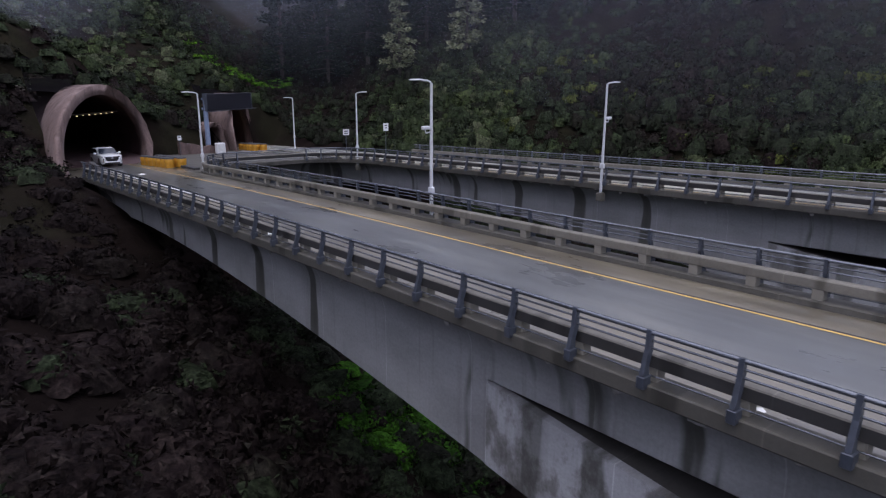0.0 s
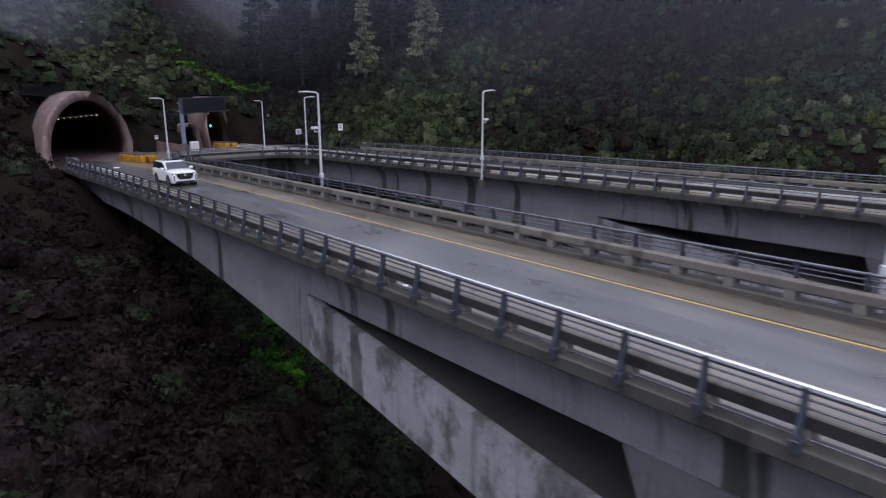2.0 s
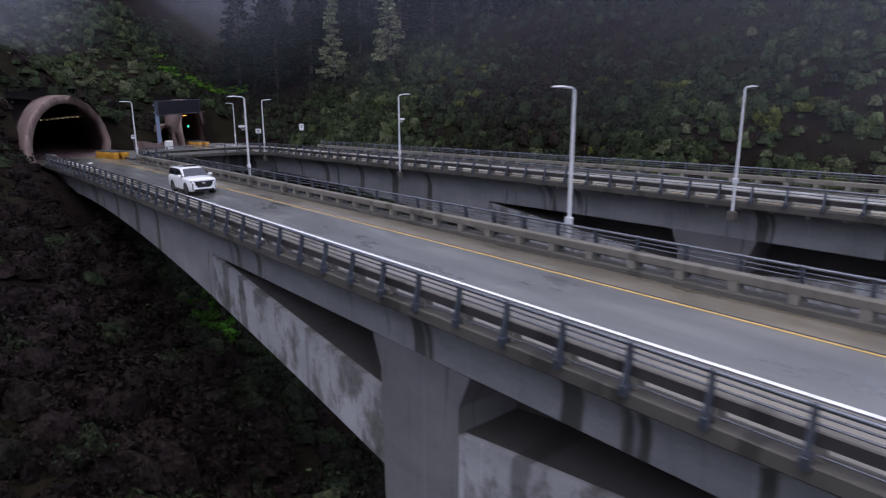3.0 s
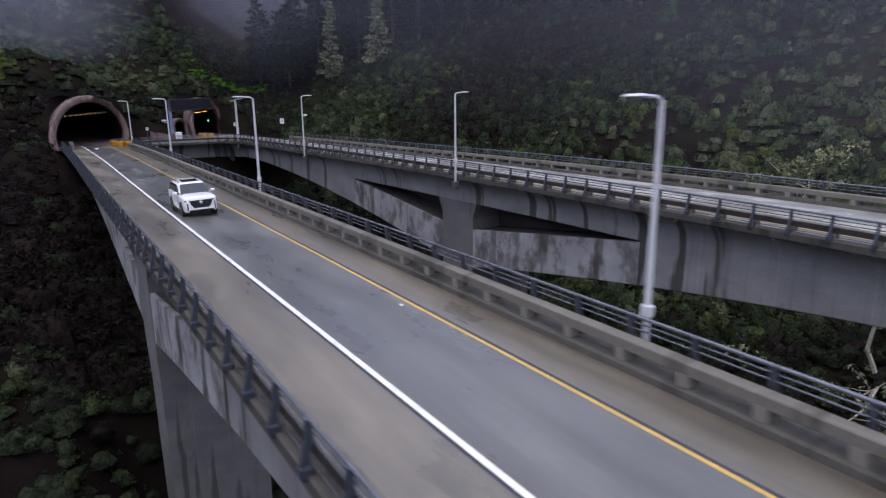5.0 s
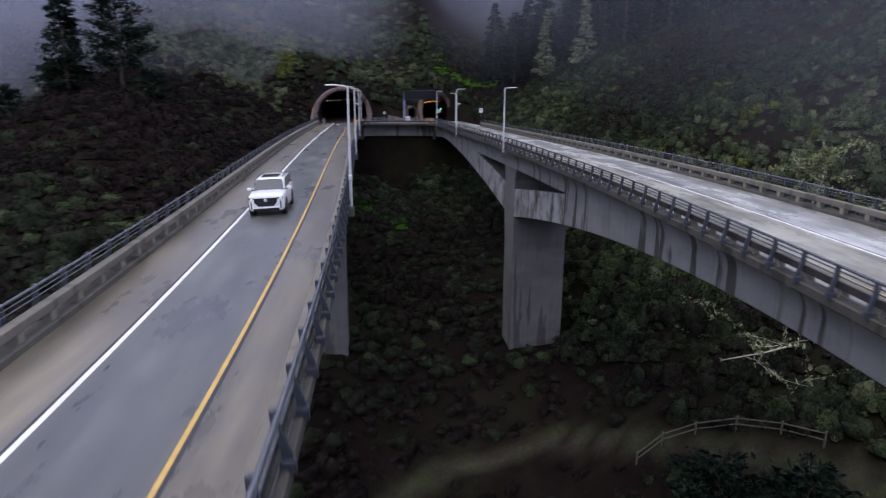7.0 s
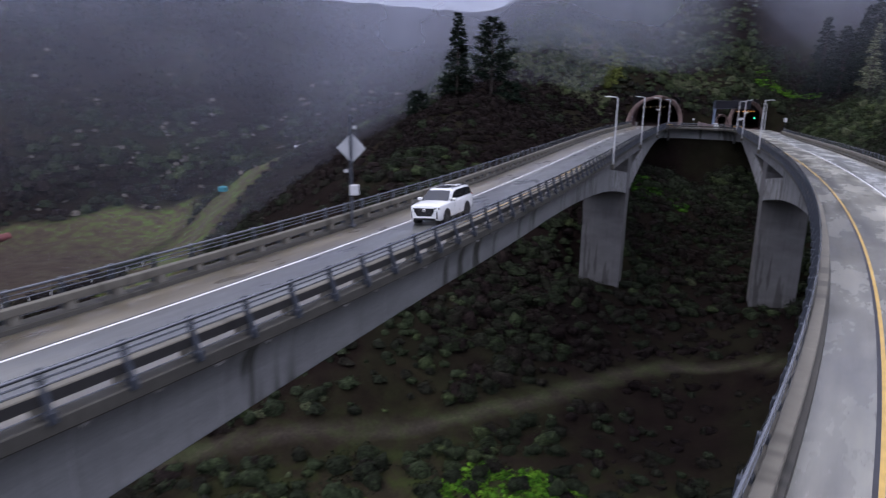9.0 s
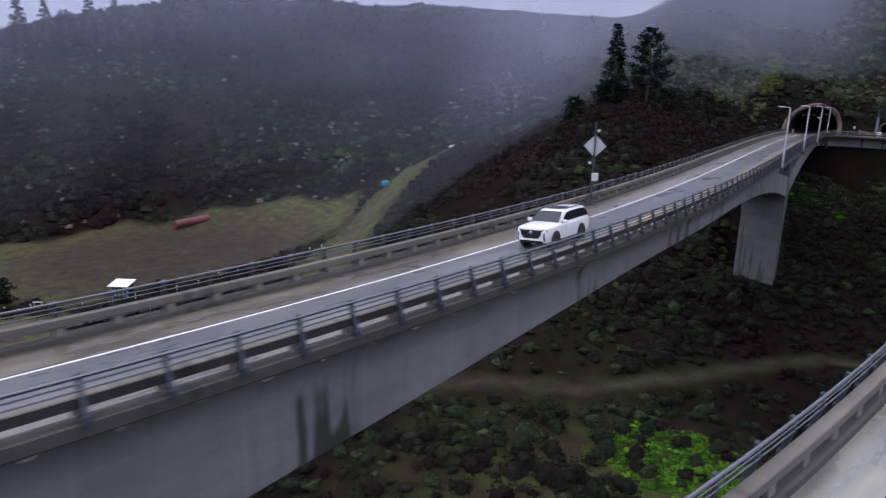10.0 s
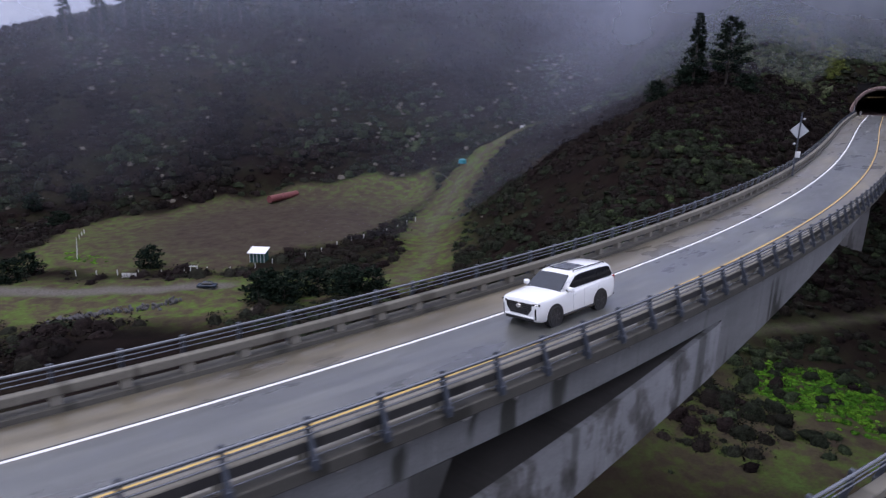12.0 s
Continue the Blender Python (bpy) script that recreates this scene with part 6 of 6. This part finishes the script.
    for s in (-1, 1):
        bm = bmesh.new()
        box(bm, -0.16, 0.16, -0.04, 0.06, -0.04, 0.04, 0.01)
        lamp = part("headlamp", bm, M_TRIM, root, "slim headlamp with a lit element", pose(s * 0.795, -2.47, 1.02, 0, 0, s * 22))
        bm = bmesh.new()
        box(bm, -0.03, 0.10, -0.05, 0.0, -0.012, 0.016, 0.004)
        part("lit_element", bm, M_HEAD, lamp)
        bm = bmesh.new()
        box(bm, -0.035, 0.035, -0.03, 0.05, -0.22, 0.22, 0.01)
        part("running_light", bm, M_TRIM, root, "vertical running light blade", pose(s * 0.80, -2.50, 0.66, 0, 0, s * 25))
        bm = bmesh.new()
        box(bm, -0.035, 0.035, -0.05, 0.05, -0.30, 0.30, 0.02)
        part("tail_lamp", bm, M_TAIL, root, "tall red tail lamp", pose(s * 0.90, 2.62, 0.98))
        # mirrors
        bm = bmesh.new()
        box(bm, -0.13, 0.13, -0.09, 0.09, -0.09, 0.09, 0.04)
        mirror = part("mirror", bm, M_PAINT, root, "white door mirror on a black stalk", pose(s * 1.14, -0.72, 1.33))
        bm = bmesh.new()
        box(bm, -0.09, 0.09, -0.03, 0.03, -0.03, 0.03)
        part("stalk", bm, M_TRIM, mirror, m=pose(-s * 0.17, 0.02, -0.08))
        # sill and arch trims
        bm = bmesh.new()
        box(bm, s * 1.0 - 0.05, s * 1.0 + 0.05, -1.1, 1.05, 0.27, 0.36, 0.015)
        part("sill", bm, M_TRIM, root)
        for y in (-0.30, 0.85):
            bm = bmesh.new()
            box(bm, s * 1.035 - 0.012, s * 1.035 + 0.012, y - 0.12, y + 0.12, 1.035, 1.07, 0.008)
            part("door_handle", bm, M_PAINT, root)
        for y in (-0.42 + 0.02, 0.345, 1.36):
            bm = bmesh.new()
            box(bm, s * 1.026 - 0.004, s * 1.026 + 0.006, y - 0.004, y + 0.004, 0.42, 1.14)
            part("door_seam", bm, M_SIGNB, root)
    bm = bmesh.new()
    box(bm, -0.72, 0.72, -2.555, -2.3, 0.33, 0.46, 0.03)
    part("lower_intake", bm, M_TRIM, root, "black lower intake")
    bm = bmesh.new()
    box(bm, -0.74, 0.74, -2.59, -2.3, 0.46, 0.53, 0.02)
    part("bumper_lip", bm, M_PAINT, root)
    bm = bmesh.new()
    box(bm, -0.9, 0.9, 2.55, 2.72, 0.38, 0.56, 0.04)
    part("rear_bumper", bm, M_TRIM, root)
    wheels = []
    for s in (-1, 1):
        for y in (-1.55, 1.47):
            bm = bmesh.new()
            bmesh.ops.create_cone(bm, cap_ends=True, segments=24, radius1=0.485, radius2=0.485, depth=0.275, matrix=pose(s * 0.90, y, WHEEL_R + 0.03, 0, 90, 0))
            part("wheel_well", bm, M_DARK, root, "dark wheel arch")
            hub = child("wheel", None, root, "", pose(s * 0.915, y, WHEEL_R))
            bm = bmesh.new()
            prof = [(0.30, -0.13), (0.385, -0.14), (WHEEL_R, -0.10), (WHEEL_R, 0.10), (0.385, 0.14), (0.30, 0.13)]
            rings = [[bm.verts.new((x, r * math.cos(a), r * math.sin(a))) for a in [i * math.pi / 14 for i in range(28)]] for r, x in prof]
            for p, q in zip(rings, rings[1:]):
                for i in range(28):
                    bm.faces.new((p[i], p[(i + 1) % 28], q[(i + 1) % 28], q[i]))
            part("tyre", bm, M_DARK, hub, "black tyre", smooth=False)
            bm = bmesh.new()
            bmesh.ops.create_cone(bm, cap_ends=True, segments=28, radius1=0.305, radius2=0.305, depth=0.16, matrix=pose(s * 0.01, 0, 0, 0, 90, 0))
            part("rim", bm, M_DARK, hub)
            bm = bmesh.new()
            for i in range(7):
                box_m = pose(s * 0.115, 0, 0, 360 / 7 * i, 0, 0)
                g = bmesh.ops.create_cube(bm, size=1, matrix=box_m @ Matrix.Translation((0, 0.155, 0)) @ Matrix.Diagonal((0.035, 0.28, 0.05, 1)))
            rod(bm, (s * 0.09, 0, 0), (s * 0.14, 0, 0), 0.07, n=12)
            part("spokes", bm, M_RIM, hub, "dark alloy spokes")
            wheels.append(hub)
    return root, wheels


M_SCREEN = plain("tinted_windscreen", (0.018, 0.024, 0.036), 0.05)
M_TAIL = plain("red_lens", (0.25, 0.01, 0.01), 0.2)
suv, suv_wheels = build_car()

# station of the car's middle and its place across the lane, time by time
DRIVE = [(0.0, 74.6, 1.55), (0.5, 66.1, 1.40), (1.0, 57.8, 1.25), (1.5, 49.7, 1.15), (2.0, 41.5, 1.10), (2.5, 33.4, 1.10), (3.0, 25.1, 1.10), (3.5, 16.9, 1.15), (4.0, 8.5, 1.25), (4.5, 0.1, 1.35), (5.0, -8.3, 1.45), (5.5, -16.7, 1.50), (6.0, -25.1, 1.55), (6.5, -33.4, 1.55), (7.0, -42.2, 1.50), (7.5, -51.4, 1.45), (8.0, -60.8, 1.40), (8.5, -70.3, 1.45), (9.0, -79.6, 1.70), (9.5, -88.7, 1.85), (10.0, -98.1, 2.00), (10.5, -107.5, 2.15), (11.0, -116.7, 2.10), (11.5, -125.7, 1.95), (12.0, -134.4, 1.80)]


def motions():
    walk(suv, [(t, on_pose(1, y, v, 0.0)) for t, y, v in DRIVE])
    ts = [r[0] for r in DRIVE]
    ys = [r[1] for r in DRIVE]
    rows = {id(w): [] for w in suv_wheels}
    rest = [w.matrix_basis.copy() for w in suv_wheels]
    run, last = 0.0, None
    for f in range(361):
        t = f / 30
        y = float(np.interp(t, ts, ys))
        p = on(1, y, 1.6, 0)
        run += (p - last).length if last else 0.0
        last = p
        for w, r in zip(suv_wheels, rest):
            rows[id(w)].append((t, r @ Matrix.Rotation(run / WHEEL_R, 4, 'X')))
    for w in suv_wheels:
        walk(w, rows[id(w)])


add_posts(1, bridge_1)
add_posts(2, bridge_2)
add_scuppers(1, bridge_1, (-1, 1))
add_scuppers(2, bridge_2, (-1,))
motions()
